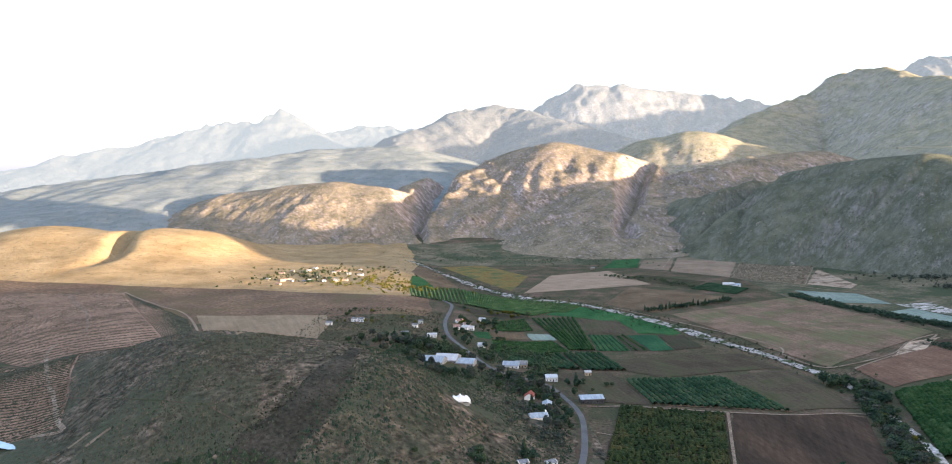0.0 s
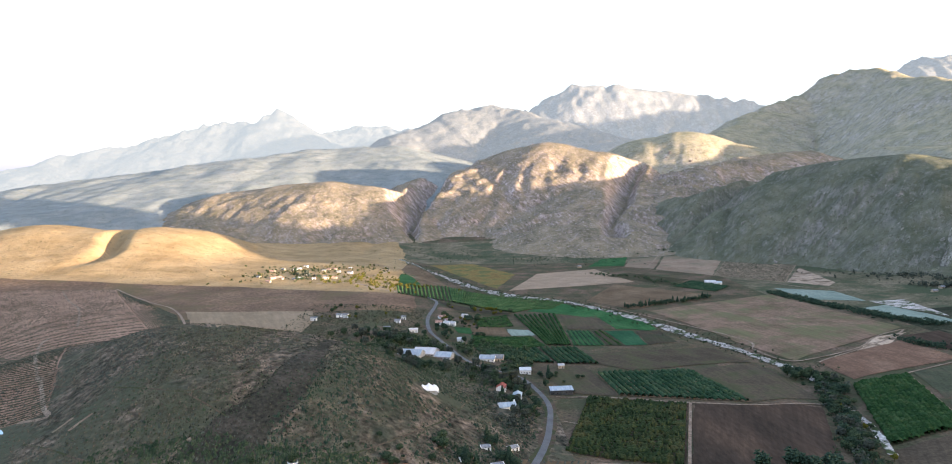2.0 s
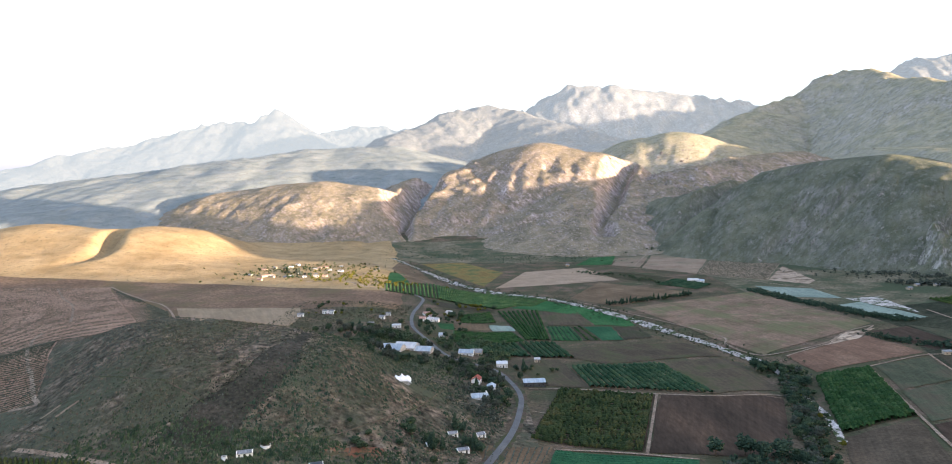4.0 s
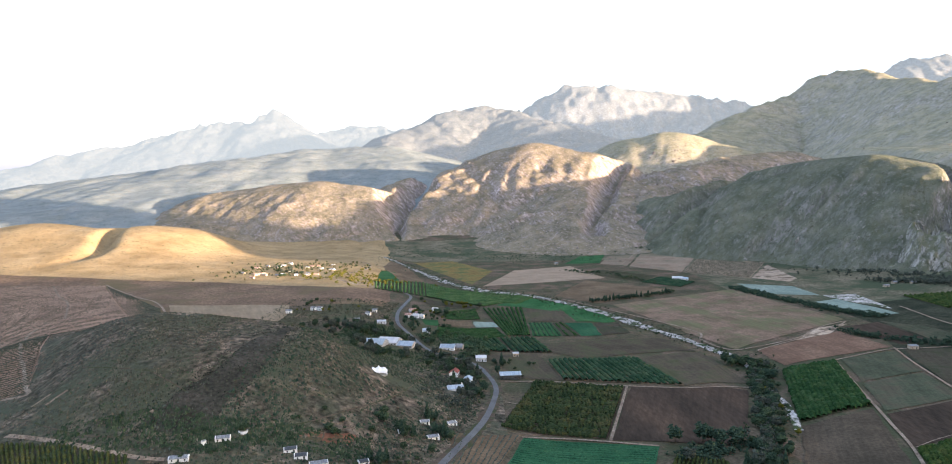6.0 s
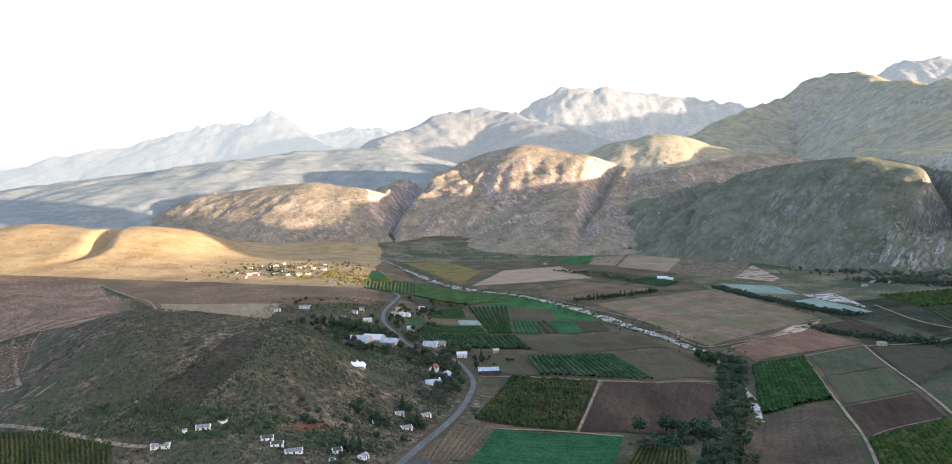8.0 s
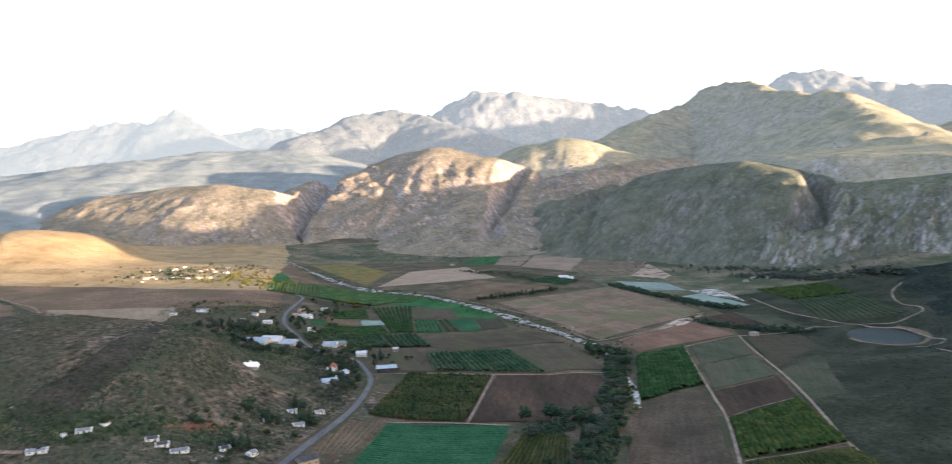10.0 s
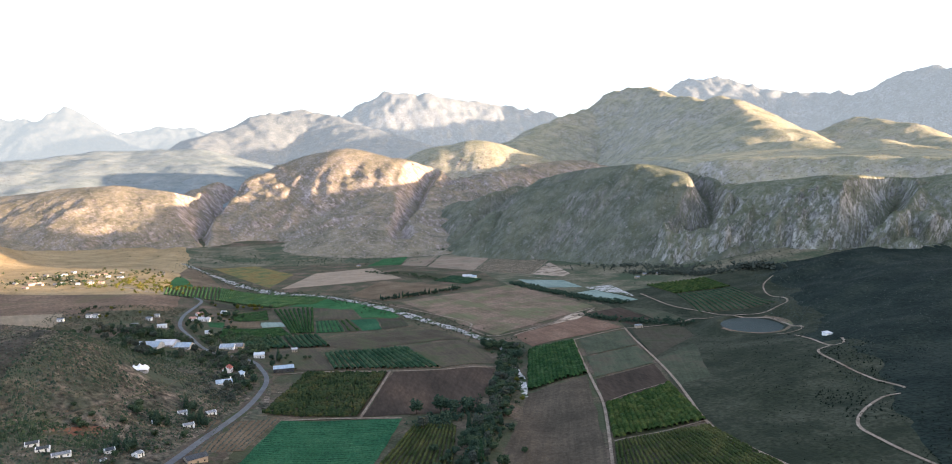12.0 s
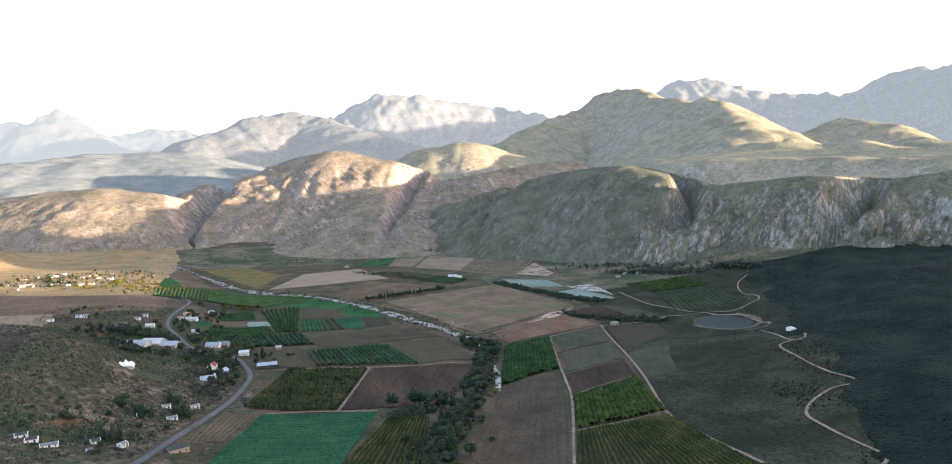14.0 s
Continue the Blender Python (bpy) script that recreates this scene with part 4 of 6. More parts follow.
field("dark green crop plot", [(102, 651), (125, 649), (129, 589), (102, 591)], GREEN, rows=vines(4.5, 0.8, 1.8, LEAF_VINE, 0.9))
field("weedy plot with mixed bushes", [(126, 649), (137, 649), (146, 588), (130, 589)], LOAM, rows=vines(6.0, 1.2, 2.4, LEAF_BRIGHT, 0.5))
field("blue-green crop plot", [(138, 648), (166, 649), (166, 589), (147, 588)], TEAL)
field("weedy strip beside the river", [(168, 649), (196, 661), (194, 598), (167, 589)], LOAM)
field("weedy olive field below the orchard", [(-32, 805), (53, 744), (50, 739), (-7, 752)], LOAM)
field("leafy green plot behind the houses", [(12, 714), (48, 734), (53, 675), (17, 668)], OLIVE, rows=vines(4.0, 1.0, 2.2, LEAF_BRIGHT, 0.8), along="h")
field("bare pinkish plot behind the houses", [(10, 657), (43, 669), (46, 639), (12, 627)], BROWN)
field("small green lawn beside the houses", [(-7, 651), (10, 657), (11, 627), (-1, 625)], GREEN, category="lawn")
field("dull brown field beside the sheds", [(53, 524), (100, 524), (113, 446), (81, 455)], DULL)
field("bright green crop strip", [(11, 624), (67, 629), (77, 591), (13, 574)], GREEN, rows=vines(4.0, 0.9, 1.7, LEAF_BRIGHT), along="h")
field("netted blue-green seed bed", [(45, 662), (66, 657), (72, 632), (48, 633)], POOL)
field("dark orchard behind the sheds", [(14, 566), (67, 584), (78, 534), (34, 542)], DARK_SOIL, rows=orchard(4.6, 2.0, 2.8))
field("dark orchard in rows", [(70, 584), (102, 584), (113, 528), (80, 532)], DARK_SOIL, rows=orchard(4.6, 2.0, 2.8))
field("golden dry grass flat beside the river", [(-63, 1174), (8, 1197), (76, 1049), (43, 917)], GOLD)
field("green crop field", [(-94, 914), (-97, 1030), (-78, 1049), (-58, 919)], GREEN)
field("brown bare strip beside the river", [(-106, 1108), (-97, 1203), (-23, 959), (-56, 921)], BROWN)
field("grassy strip with weeds", [(-6, 746), (51, 737), (53, 733), (4, 709)], OLIVE)
field("pale stubble field behind the hill", [(-284, 696), (-151, 686), (-137, 633), (-135, 386)], TAN)
field("terraced brown hillside with thin planted rows", [(-610, 845), (-437, 855), (-144, 390), (-386, 535)], TERRACE, rows=vines(9.0, 0.45, 1.0, LEAF_DRAB, 0.85), along="h")
field("terraced brown strip along the hedge", [(-432, 851), (-354, 763), (-285, 677), (-149, 397)], TERRACE, rows=vines(9.0, 0.45, 1.0, LEAF_DRAB, 0.85), along="h")
field("terraced brown slope with planted rows beside the near hill", [(-470, 565), (-264, 462), (-200, 325), (-300, 335)], TERRACE, rows=vines(5.5, 0.5, 1.1, LEAF_DRAB, 0.85), along="h")
# sheet over the reddish earth, paler so that its colour carries the sunlight
field("bare reddish village earth, made paler in colour for the low sun", [(-300, 1035), (-190, 1075), (-165, 945), (-285, 930)], DIGGINGS, category="bare ground")
field("dark hollow of a dry dam below the village", [(-138, 952), (-116, 958), (-108, 884), (-132, 886)], LOAM, category="dam")
field("small brown field with thin rows beside the road", [(36, 323), (74, 337), (57, 278), (31, 268)], BROWN, rows=vines(4.0, 0.5, 0.8, LEAF_GREY, 0.8))
field("bright green vineyard on the far bank", [(523, 717), (596, 695), (582, 616), (516, 630)], OLIVE, rows=vines(5.0, 1.8, 2.4, LEAF_LIME))
field("green vineyard on the far bank", [(514, 626), (580, 613), (567, 513), (493, 541)], OLIVE, rows=vines(6.0, 1.2, 1.6, LEAF_VINE))
field("dark green sloping pasture", [(435, 609), (466, 572), (474, 524), (444, 545)], PASTURE)
field("dark sloping field below the hedge", [(393, 596), (432, 604), (441, 545), (410, 531)], DARK_SOIL)

field("vineyard on the slope below the track", [(-195, 273), (-107, 248), (-95, 224), (-163, 228)], LOAM, rows=vines(3.0, 1.4, 1.4, LEAF_OLIVE))
field("green strip of crops beyond the river", [(206, 1017), (249, 1042), (317, 963), (278, 914)], OLIVE)
field("dark green strip of crops beyond the river", [(277, 907), (317, 955), (350, 898), (318, 857)], OLIVE, rows=vines(5.0, 1.2, 1.8))
field("bare red soil clearing among the cottages", [(-36, 275), (-11, 286), (-13, 275), (-38, 268)], REDSOIL, lift=0.3, category="bare ground")
field("trampled brown yard around the cottages", [(-43, 263), (-8, 267), (20, 295), (-6, 240)], YARD, lift=0.25, category="bare ground")
field("trampled brown yard beside the road", [(22, 264), (43, 289), (50, 270), (41, 233)], YARD, lift=0.25, category="bare ground")
field("pale sandy diggings beside the netted beds", [(454, 760), (492, 754), (475, 652), (462, 716)], SAND, category="bare ground")
field("pale sandy diggings at the field edge", [(329, 550), (371, 596), (404, 606), (369, 572)], DIGGINGS, category="bare ground")
field("grassy verge below the cottages", [(-57, 244), (-10, 243), (5, 218), (-49, 224)], GREEN, lift=0.25, category="grass")

# ---------------------------------------------------------------- road, tracks, river
road_line = [(12, 218), (20, 239), (34, 286), (51, 345), (59, 391), (62, 427), (57, 459), (45, 492)] + [(11, 516), (-12, 570), (-27, 614), (-33, 677), (-31, 748), (-31, 795), (-43, 824)]
ribbon("road_verge", "worn brown verge along the asphalt road", road_line, 8.0, YARD, 0.45, kind="structure", category="verge", ragged=0.5)
ribbon("road", "curving grey asphalt road through the settlement", road_line, 3.6, ASPHALT, 0.7, kind="structure", category="road", ragged=0.02)
for line in ([(328, 481), (305, 403), (288, 342), (273, 292), (237, 201), (231, 184)], [(398, 521), (361, 394), (339, 318), (314, 243), (311, 210), (314, 151)], [(69, 446), (102, 444), (153, 429), (198, 421), (243, 429)], [(154, 427), (123, 327)], [(74, 333), (101, 332), (148, 318)], [(488, 388), (479, 356), (471, 327), (480, 325), (490, 336), (496, 349), (497, 365)], [(471, 327), (455, 321), (443, 295), (436, 250), (429, 216), (412, 217), (386, 205), (371, 190), (367, 169), (363, 135), (358, 123), (347, 117)], [(479, 529), (512, 508), (540, 485), (520, 418), (493, 406), (492, 416)], [(513, 510), (572, 506), (586, 553), (604, 587), (636, 613)], [(512, 508), (500, 541), (483, 588), (487, 661)], [(284, 522), (358, 572), (407, 615), (371, 596), (333, 558), (273, 531), (254, 572), (256, 603), (204, 699), (153, 787)], [(329, 483), (364, 502), (397, 517), (447, 522), (479, 529)], [(283, 1073), (332, 1041), (364, 993), (413, 914), (470, 826)], [(292, 1106), (349, 1249), (395, 1304), (480, 1265), (586, 1191)]):
    ribbon("track", "pale dirt farm track", line, 1.85, TRACK, 0.55, category="track", kind="structure")
for line in ([(-178, 274), (-153, 264), (-124, 254), (-103, 248), (-90, 247)], [(-497, 844), (-451, 778), (-414, 731), (-376, 665), (-357, 628)], [(-355, 582), (-336, 535), (-247, 393), (-227, 365), (-206, 333), (-195, 318), (-215, 326)], [(-437, 858), (-354, 767), (-284, 681), (-139, 385)]):
    ribbon("track", "pale dirt track round the hillside", line, 2.2, TRACK, 0.55, category="track", kind="structure", ragged=0.3)
for line in ([(314, 243), (285, 239), (255, 239)], [(278, 301), (300, 312), (335, 322)], [(-192, 295), (-170, 281), (-153, 271), (-130, 262), (-93, 261), (-48, 274), (-27, 291), (-4, 327), (7, 365), (13, 424)], [(185, 949), (235, 932), (284, 891), (329, 865), (383, 843)], [(67, 397), (79, 393), (92, 390)]):
    ribbon("track", "narrow dirt track", line, 0.75, YARD if line[0][0] < -150 else TRACK, 0.5, category="track", kind="structure", ragged=0.4)
for line in ([(-213, 355), (-163, 320), (-134, 306), (-121, 302), (-113, 304), (-106, 311), (-96, 316), (-93, 335), (-92, 360)], [(-121, 302), (-112, 296), (-97, 287), (-85, 280)]):
    ribbon("path", "faint worn footpath across the scrub", line, 0.7, YARD, 0.5, category="path", kind="structure", ragged=0.6)
for line in ([(-197, 907), (-168, 917), (-148, 955), (-126, 1010), (-120, 1057), (-135, 1115), (-156, 1125)], [(-112, 965), (-102, 905), (-106, 872), (-128, 872)], [(-168, 917), (-140, 905), (-110, 862), (-80, 838)]):
    ribbon("track", "reddish dirt road below the village", line, 5.0, DIGGINGS, 0.6, category="track", kind="structure", ragged=0.3)
for line in ([(-231, 371), (-226, 375), (-222, 378)], [(-180, 297), (-177, 300), (-174, 304)], [(-170, 293), (-167, 297), (-163, 301)]):
    ribbon("scrape", "bare reddish scrape on the hillside", line, 1.8, REDDISH, 0.5, category="bare ground", kind="structure", ragged=0.6)
ribbon("river", "pale sandy river bed with thin water", [(-119, 1234), (-54, 1083), (9, 948), (58, 872), (122, 810), (177, 720), (206, 660), (240, 584), (255, 533), (266, 505), (266, 472)], 9, SAND, 0.5, category="river bed", kind="structure", ragged=0.9, across=8)
ribbon("river", "pale sandy river bed among trees", [(254, 424), (249, 386), (237, 345)], 5, SAND, 0.5, category="river bed", kind="structure", ragged=0.6, across=8)

# ---------------------------------------------------------------- trees and scrub
def lump_verts(cx, cy, cz, r, squash=0.85):
    """A small uneven clump: an octahedron with shaken corners, as vertices and faces."""
    k = [r * (0.65 + 0.7 * random.random()) for _ in range(6)]
    v = [(cx + k[0], cy + r * random.uniform(-.3, .3), cz), (cx - k[1], cy + r * random.uniform(-.3, .3), cz), (cx + r * random.uniform(-.3, .3), cy + k[2], cz),
         (cx + r * random.uniform(-.3, .3), cy - k[3], cz), (cx + r * random.uniform(-.4, .4), cy, cz + k[4] * squash), (cx, cy, cz - k[5] * squash)]
    f = [(0, 2, 4), (2, 1, 4), (1, 3, 4), (3, 0, 4), (2, 0, 5), (1, 2, 5), (3, 1, 5), (0, 3, 5)]
    return v, f


def lumps(x, y, z, r, squash, rooted=False):
    """Many uneven clumps at once: arrays of vertices and faces. rooted: the underside stays in the ground and is left out."""
    n = len(x)
    k = r[:, None] * np.random.uniform(0.65, 1.35, (n, 6))
    shake = 0.3 * r[:, None] * np.random.uniform(-1, 1, (n, 6))
    ends = np.array([(1, 0, 0), (-1, 0, 0), (0, 1, 0), (0, -1, 0), (0, 0, squash), (0, 0, -squash)])
    v = np.stack([x, y, z], 1)[:, None, :] + ends[None] * k[:, :, None]
    v[:, :, 0] += shake * (ends[:, 0] == 0)
    v[:, :, 1] += shake * (ends[:, 1] == 0)
    f = np.array([(0, 2, 4), (2, 1, 4), (1, 3, 4), (3, 0, 4), (2, 0, 5), (1, 2, 5), (3, 1, 5), (0, 3, 5)])
    if rooted:
        v[:, :4, 2] -= 0.5 * r[:, None]
        v, f = v[:, :5], f[:4]
        return v.reshape(-1, 3), (f[None] + 5 * np.arange(n)[:, None, None]).reshape(-1, 3)
    return v.reshape(-1, 3), (f[None] + 6 * np.arange(n)[:, None, None]).reshape(-1, 3)


def limb(v, f, a, b, ra, rb, sides=6):
    a, b = Vector(a), Vector(b)
    axis = (b - a).normalized()
    u = axis.orthogonal().normalized()
    w = axis.cross(u)
    base = len(v)
    for p, r in ((a, ra), (b, rb)):
        for k in range(sides):
            g = 2 * math.pi * k / sides
            v.append(tuple(p + u * r * math.cos(g) + w * r * math.sin(g)))
    for k in range(sides):
        n = (k + 1) % sides
        f.append((base + k, base + n, base + sides + n, base + sides + k))


def make_tree(kind, leaf, height, spread, low, clumps, label):
    """A tree of that height: a tapered trunk with limbs, and a crown of many small clumps with gaps."""
    root = tagged(new(kind), label, "tree", "trees in the valley")
    v, f = [], []
    fork = height * (0.3 if low < 0.3 else 0.45)
    limb(v, f, (0, 0, -0.6), (0.1, 0, fork), 0.028 * height, 0.02 * height, 7)
    limb(v, f, (0.1, 0, fork), (0, 0.1, height * 0.8), 0.02 * height, 0.006 * height, 6)
    ends = []
    for k in range(7):
        g = k * 2.4 + random.random()
        z0 = fork * (0.8 + 0.12 * k)
        end = (spread * 0.6 * math.cos(g), spread * 0.6 * math.sin(g), z0 + height * random.uniform(0.12, 0.26))
        limb(v, f, (0.08, 0.02, z0), end, 0.011 * height, 0.004 * height, 5)
        ends.append(end)
    mesh_object("trunk", v, f, BARK, False, root)
    v, f = [], []
    centre, half = height * (low + 1) / 2, height * (1 - low) / 2
    lobes = [(0, 0, centre, 1.0)] + [(e[0], e[1], e[2] + 0.05 * height, 0.62) for e in ends]
    for k in range(clumps):
        lx, ly, lz, s = lobes[k % len(lobes)]
        d = Vector((random.gauss(0, 1), random.gauss(0, 1), random.gauss(0, 1))).normalized() * (0.45 + 0.6 * random.random())
        taper = 1.0
        x, y, z = lx + d.x * spread * 0.72 * s * taper, ly + d.y * spread * 0.72 * s * taper, lz + d.z * half * 0.8 * s
        if z < height * low * 0.9:
            z = height * low * random.uniform(0.9, 1.2)
        vv, ff = lump_verts(x, y, z, spread * random.uniform(0.15, 0.28))
        n = len(v)
        v += vv
        f += [tuple(q + n for q in face) for face in ff]
    mesh_object("crown", v, f, leaf, False, root)
    return root


def make_spire(kind, leaf, height, spread, clumps, label):
    """A narrow upright tree, a poplar or cypress."""
    root = tagged(new(kind), label, "tree", "trees in the valley")
    v, f = [], []
    limb(v, f, (0, 0, -0.6), (0, 0, height * 0.85), 0.022 * height, 0.005 * height, 7)
    for k in range(10):
        g, z0 = k * 2.4, height * (0.15 + 0.06 * k)
        limb(v, f, (0, 0, z0), (spread * 0.5 * math.cos(g), spread * 0.5 * math.sin(g), z0 + height * 0.12), 0.007 * height, 0.003 * height, 4)
    mesh_object("trunk", v, f, BARK, False, root)
    v, f = [], []
    for k in range(clumps):
        t = random.random() ** 0.85
        wide = spread * (0.55 + 0.45 * math.sin(math.pi * min(1, t * 1.25 + 0.1))) * (1 - t ** 3) * random.uniform(0.55, 1.05)
        g = random.random() * 2 * math.pi
        vv, ff = lump_verts(wide * math.cos(g), wide * math.sin(g), height * (0.08 + 0.92 * t), spread * random.uniform(0.25, 0.42), 1.5)
        n = len(v)
        v += vv
        f += [tuple(q + n for q in face) for face in ff]
    mesh_object("crown", v, f, leaf, False, root)
    return root


TREES = {}
MAKERS = {
    "round": lambda: make_tree("broadleaf_tree", LEAF, 7.5, 3.2, 0.1, 160, "dark green broadleaf tree with a rounded uneven crown"),
    "wide": lambda: make_tree("evergreen_tree", LEAF_DARK, 9.0, 3.1, 0.06, 180, "large dark broadleaf tree with a spreading crown"),
    "grey": lambda: make_tree("gum_tree", LEAF_GREY, 10.0, 3.3, 0.15, 160, "grey-green gum tree with an open crown"),
    "yellow": lambda: make_tree("broadleaf_tree", LEAF_GOLD, 6.0, 2.6, 0.12, 120, "yellowing broadleaf tree in early autumn leaf"),
    "bush": lambda: make_tree("bush", LEAF, 3.2, 2.3, 0.05, 55, "low dark green bush"),
    "dark": lambda: make_spire("conifer", LEAF_DARK, 12.0, 2.2, 130, "tall dark conifer with a narrow crown"),
    "poplar": lambda: make_spire("poplar", LEAF_VINE, 15.0, 1.7, 170, "tall slender poplar turning yellow-green"),
}


def plant(kind, x, y, size=1.0):
    if not clear_of_road(np.array([x]), np.array([y]))[0]:
        return
    turn = random.random() * 360
    m = pose(x, y, float(ground_height(x, y)) + 0.1, 0, 0, turn)
    if kind not in TREES:
        TREES[kind] = MAKERS[kind]()
        TREES[kind].matrix_basis = m @ Matrix.Diagonal((size, size, size, 1))
        return
    ob = copy_thing(TREES[kind], m)
    ob.scale = (size, size, size * random.uniform(0.85, 1.15))


def belt(points, count, width, kinds, small=0.6, large=1.15):
    """Trees scattered along a line."""
    line = smooth_line(points, 2.0)
    for _ in range(count):
        p = random.choice(line)
        plant(random.choice(kinds), p.x + random.gauss(0, width / 2), p.y + random.gauss(0, width / 2), random.uniform(small, large))


def grove(x, y, count, radius, kinds, small=0.6, large=1.15):
    for _ in range(count):
        g, r = random.random() * 2 * math.pi, radius * math.sqrt(random.random())
        plant(random.choice(kinds), x + r * math.cos(g), y + r * math.sin(g), random.uniform(small, large))


ROAD_POINTS = [tuple(p) for p in smooth_line(road_line, 5.0)]


# open ground before the houses: place and radius
OPEN_YARDS = [(34, 406, 10), (32, 451, 9), (42, 437, 8), (52, 505, 9), (74, 455, 14), (-35, 516, 13), (-22, 524, 13), (-10, 524, 12), (24, 534, 11), (33, 539, 10), (-11, 363, 9)]


def clear_of_road(x, y):
    free = np.ones(x.shape, bool)
    for p in ROAD_POINTS:
        free &= (x - p[0]) ** 2 + (y - p[1]) ** 2 > 6.5 ** 2
    for hx, hy, r in OPEN_YARDS:
        free &= (x - hx) ** 2 + (y - hy + 0.6 * r) ** 2 > r ** 2
    return free


def scrub(label, count, inside, box, leaf, small, large, name="scrub"):
    """Many small bushes as one object."""
    x = np.random.uniform(box[0], box[2], count * 6)
    y = np.random.uniform(box[1], box[3], count * 6)
    dense = fractal(x / 28, y / 28, 51, 4) + 0.25 * np.random.uniform(-1, 1, len(x)) > -0.3
    ok = inside(x, y) & dense & clear_of_road(x, y)
    x, y = x[ok][:count], y[ok][:count]
    r = np.random.uniform(small, large, len(x)) * np.where(np.random.random(len(x)) < 0.6, 0.6, 1.0)
    return mesh_object(name, *lumps(x, y, ground_height(x, y) + 0.35 * r, r, 0.8, True), leaf, False, None, label, "scrub", "", "stuff")


def tree_mass(label, points, count, width, leaf, small, large):
    """Far trees too small to pick apart: many clumps in one object."""
    line = smooth_line(points, 2.0)
    at = np.array([random.choice(line)[:] for _ in range(count)])
    x, y = at[:, 0] + np.random.normal(0, width / 2, count), at[:, 1] + np.random.normal(0, width / 2, count)
    ok = clear_of_road(x, y)
    x, y = np.repeat(x[ok], 11), np.repeat(y[ok], 11)
    h = np.repeat(np.random.uniform(small, large, ok.sum()), 11)
    z = ground_height(x, y) + h * np.random.uniform(0.12, 0.9, len(x))
    x, y = x + np.random.normal(0, 0.25, len(x)) * h, y + np.random.normal(0, 0.25, len(x)) * h
    return mesh_object("trees", *lumps(x, y, z, h * np.random.uniform(0.14, 0.26, len(x)), 0.85), leaf, False, None, label, "trees", "", "stuff")


# river corridor, from the ford down to the near vineyard
belt([(264, 500), (256, 465), (246, 415), (236, 375), (220, 335), (203, 300), (188, 265), (175, 230), (165, 190)], 150, 9, ["round", "round", "wide", "wide", "grey", "bush", "bush", "yellow"], 0.42, 0.78)
belt([(200, 300), (180, 266), (168, 225), (158, 190)], 60, 20, ["wide", "dark", "round", "round"], 0.5, 0.8)
plant("poplar", 176.6, 229.6, 1.0)
for px, py, s in ((157.8, 321.9, 1.15), (173.2, 321.7, 1.3), (175.4, 320.4, 1.1), (181.2, 316.3, 1.2), (190.1, 315.6, 1.25)):
    plant("wide", px, py, 1.1 * s)
plant("grey", 157.6, 294.7, 0.9)
grove(258, 488, 16, 15, ["wide", "round", "round"], 0.75, 1.1)
# settlement
belt([(-62, 572), (-40, 556), (-2, 531), (16, 512), (28, 483), (38, 498), (46, 462), (34, 440), (44, 410), (36, 396)], 170, 10, ["round", "round", "wide", "grey", "grey", "bush", "bush", "dark"], 0.45, 0.95)
for px, py, count in ((23.3, 331, 5), (30, 314, 5), (11, 299, 5), (1, 266, 7), (0, 251, 3), (30.6, 256.6, 2), (64, 430, 7), (66, 492, 4)):
    grove(px, py, count, 5, ["wide", "dark", "round", "bush"], 0.5, 0.8)
grove(-75, 560, 40, 34, ["wide", "round", "round", "grey"], 0.5, 0.9)
grove(2, 690, 22, 24, ["wide", "round", "yellow", "bush"], 0.5, 0.9)
grove(-20, 620, 14, 22, ["wide", "round"], 0.5, 0.9)
grove(80, 480, 10, 22, ["round", "wide", "bush"], 0.4, 0.8)
grove(-100, 680, 16, 50, ["bush", "round", "yellow"], 0.4, 0.8)
belt([(-20, 770), (10, 762), (40, 745)], 16, 10, ["yellow", "yellow", "round"], 0.6, 1.0)
belt([(-80, 252), (-55, 266), (-30, 280), (0, 305), (15, 290), (0, 262)], 46, 12, ["bush", "bush", "bush", "round"], 0.4, 0.8)
belt([(-58.9, 539.7), (-25.3, 461.4), (-4.7, 483.5), (11.4, 538.4), (20.0, 475.9), (40.3, 468.1), (51.5, 443.4)], 90, 18, ["round", "wide", "round", "grey", "bush"], 0.5, 0.95)
belt([(-23.6, 599.1), (6.8, 583.2), (28.6, 605.7), (-0.2, 672.9), (-23.0, 704.9)], 40, 12, ["round", "wide", "bush"], 0.45, 0.8)
# windbreak, hedges and far trees
belt([(187, 762), (221, 779), (262, 795), (297, 820)], 80, 4, ["dark", "round", "wide"], 0.45, 0.65)
tree_mass("dark leafy hedge along the netted beds", [(381, 842), (394, 784), (415, 713), (429, 659), (447, 623)], 560, 9, LEAF_DARK, 2.2, 4.4)
tree_mass("dark hedge and trees below the pond", [(387, 587), (400, 558), (427, 539), (467, 520)], 160, 9, LEAF_DARK, 2.0, 4.5)
tree_mass("distant belt of trees below the mountains", [(546, 938), (600, 914), (614, 838), (619, 740), (663, 692)], 260, 34, LEAF_GREY, 2.0, 5.5)
tree_mass("row of tall dark trees below the cliffs", [(560, 830), (574, 800), (592, 760), (612, 715), (625, 700)], 110, 12, LEAF_GREY, 3.0, 7.0)
tree_mass("clumps of pale grey-green trees below the cliffs", [(655, 706), (672, 688), (690, 670)], 30, 16, LEAF_GREY, 6.0, 11.0)
tree_mass("grey-green trees beside the farm below the mountain", [(604, 948), (622, 943), (640, 940)], 26, 12, LEAF_GREY, 5.0, 9.0)
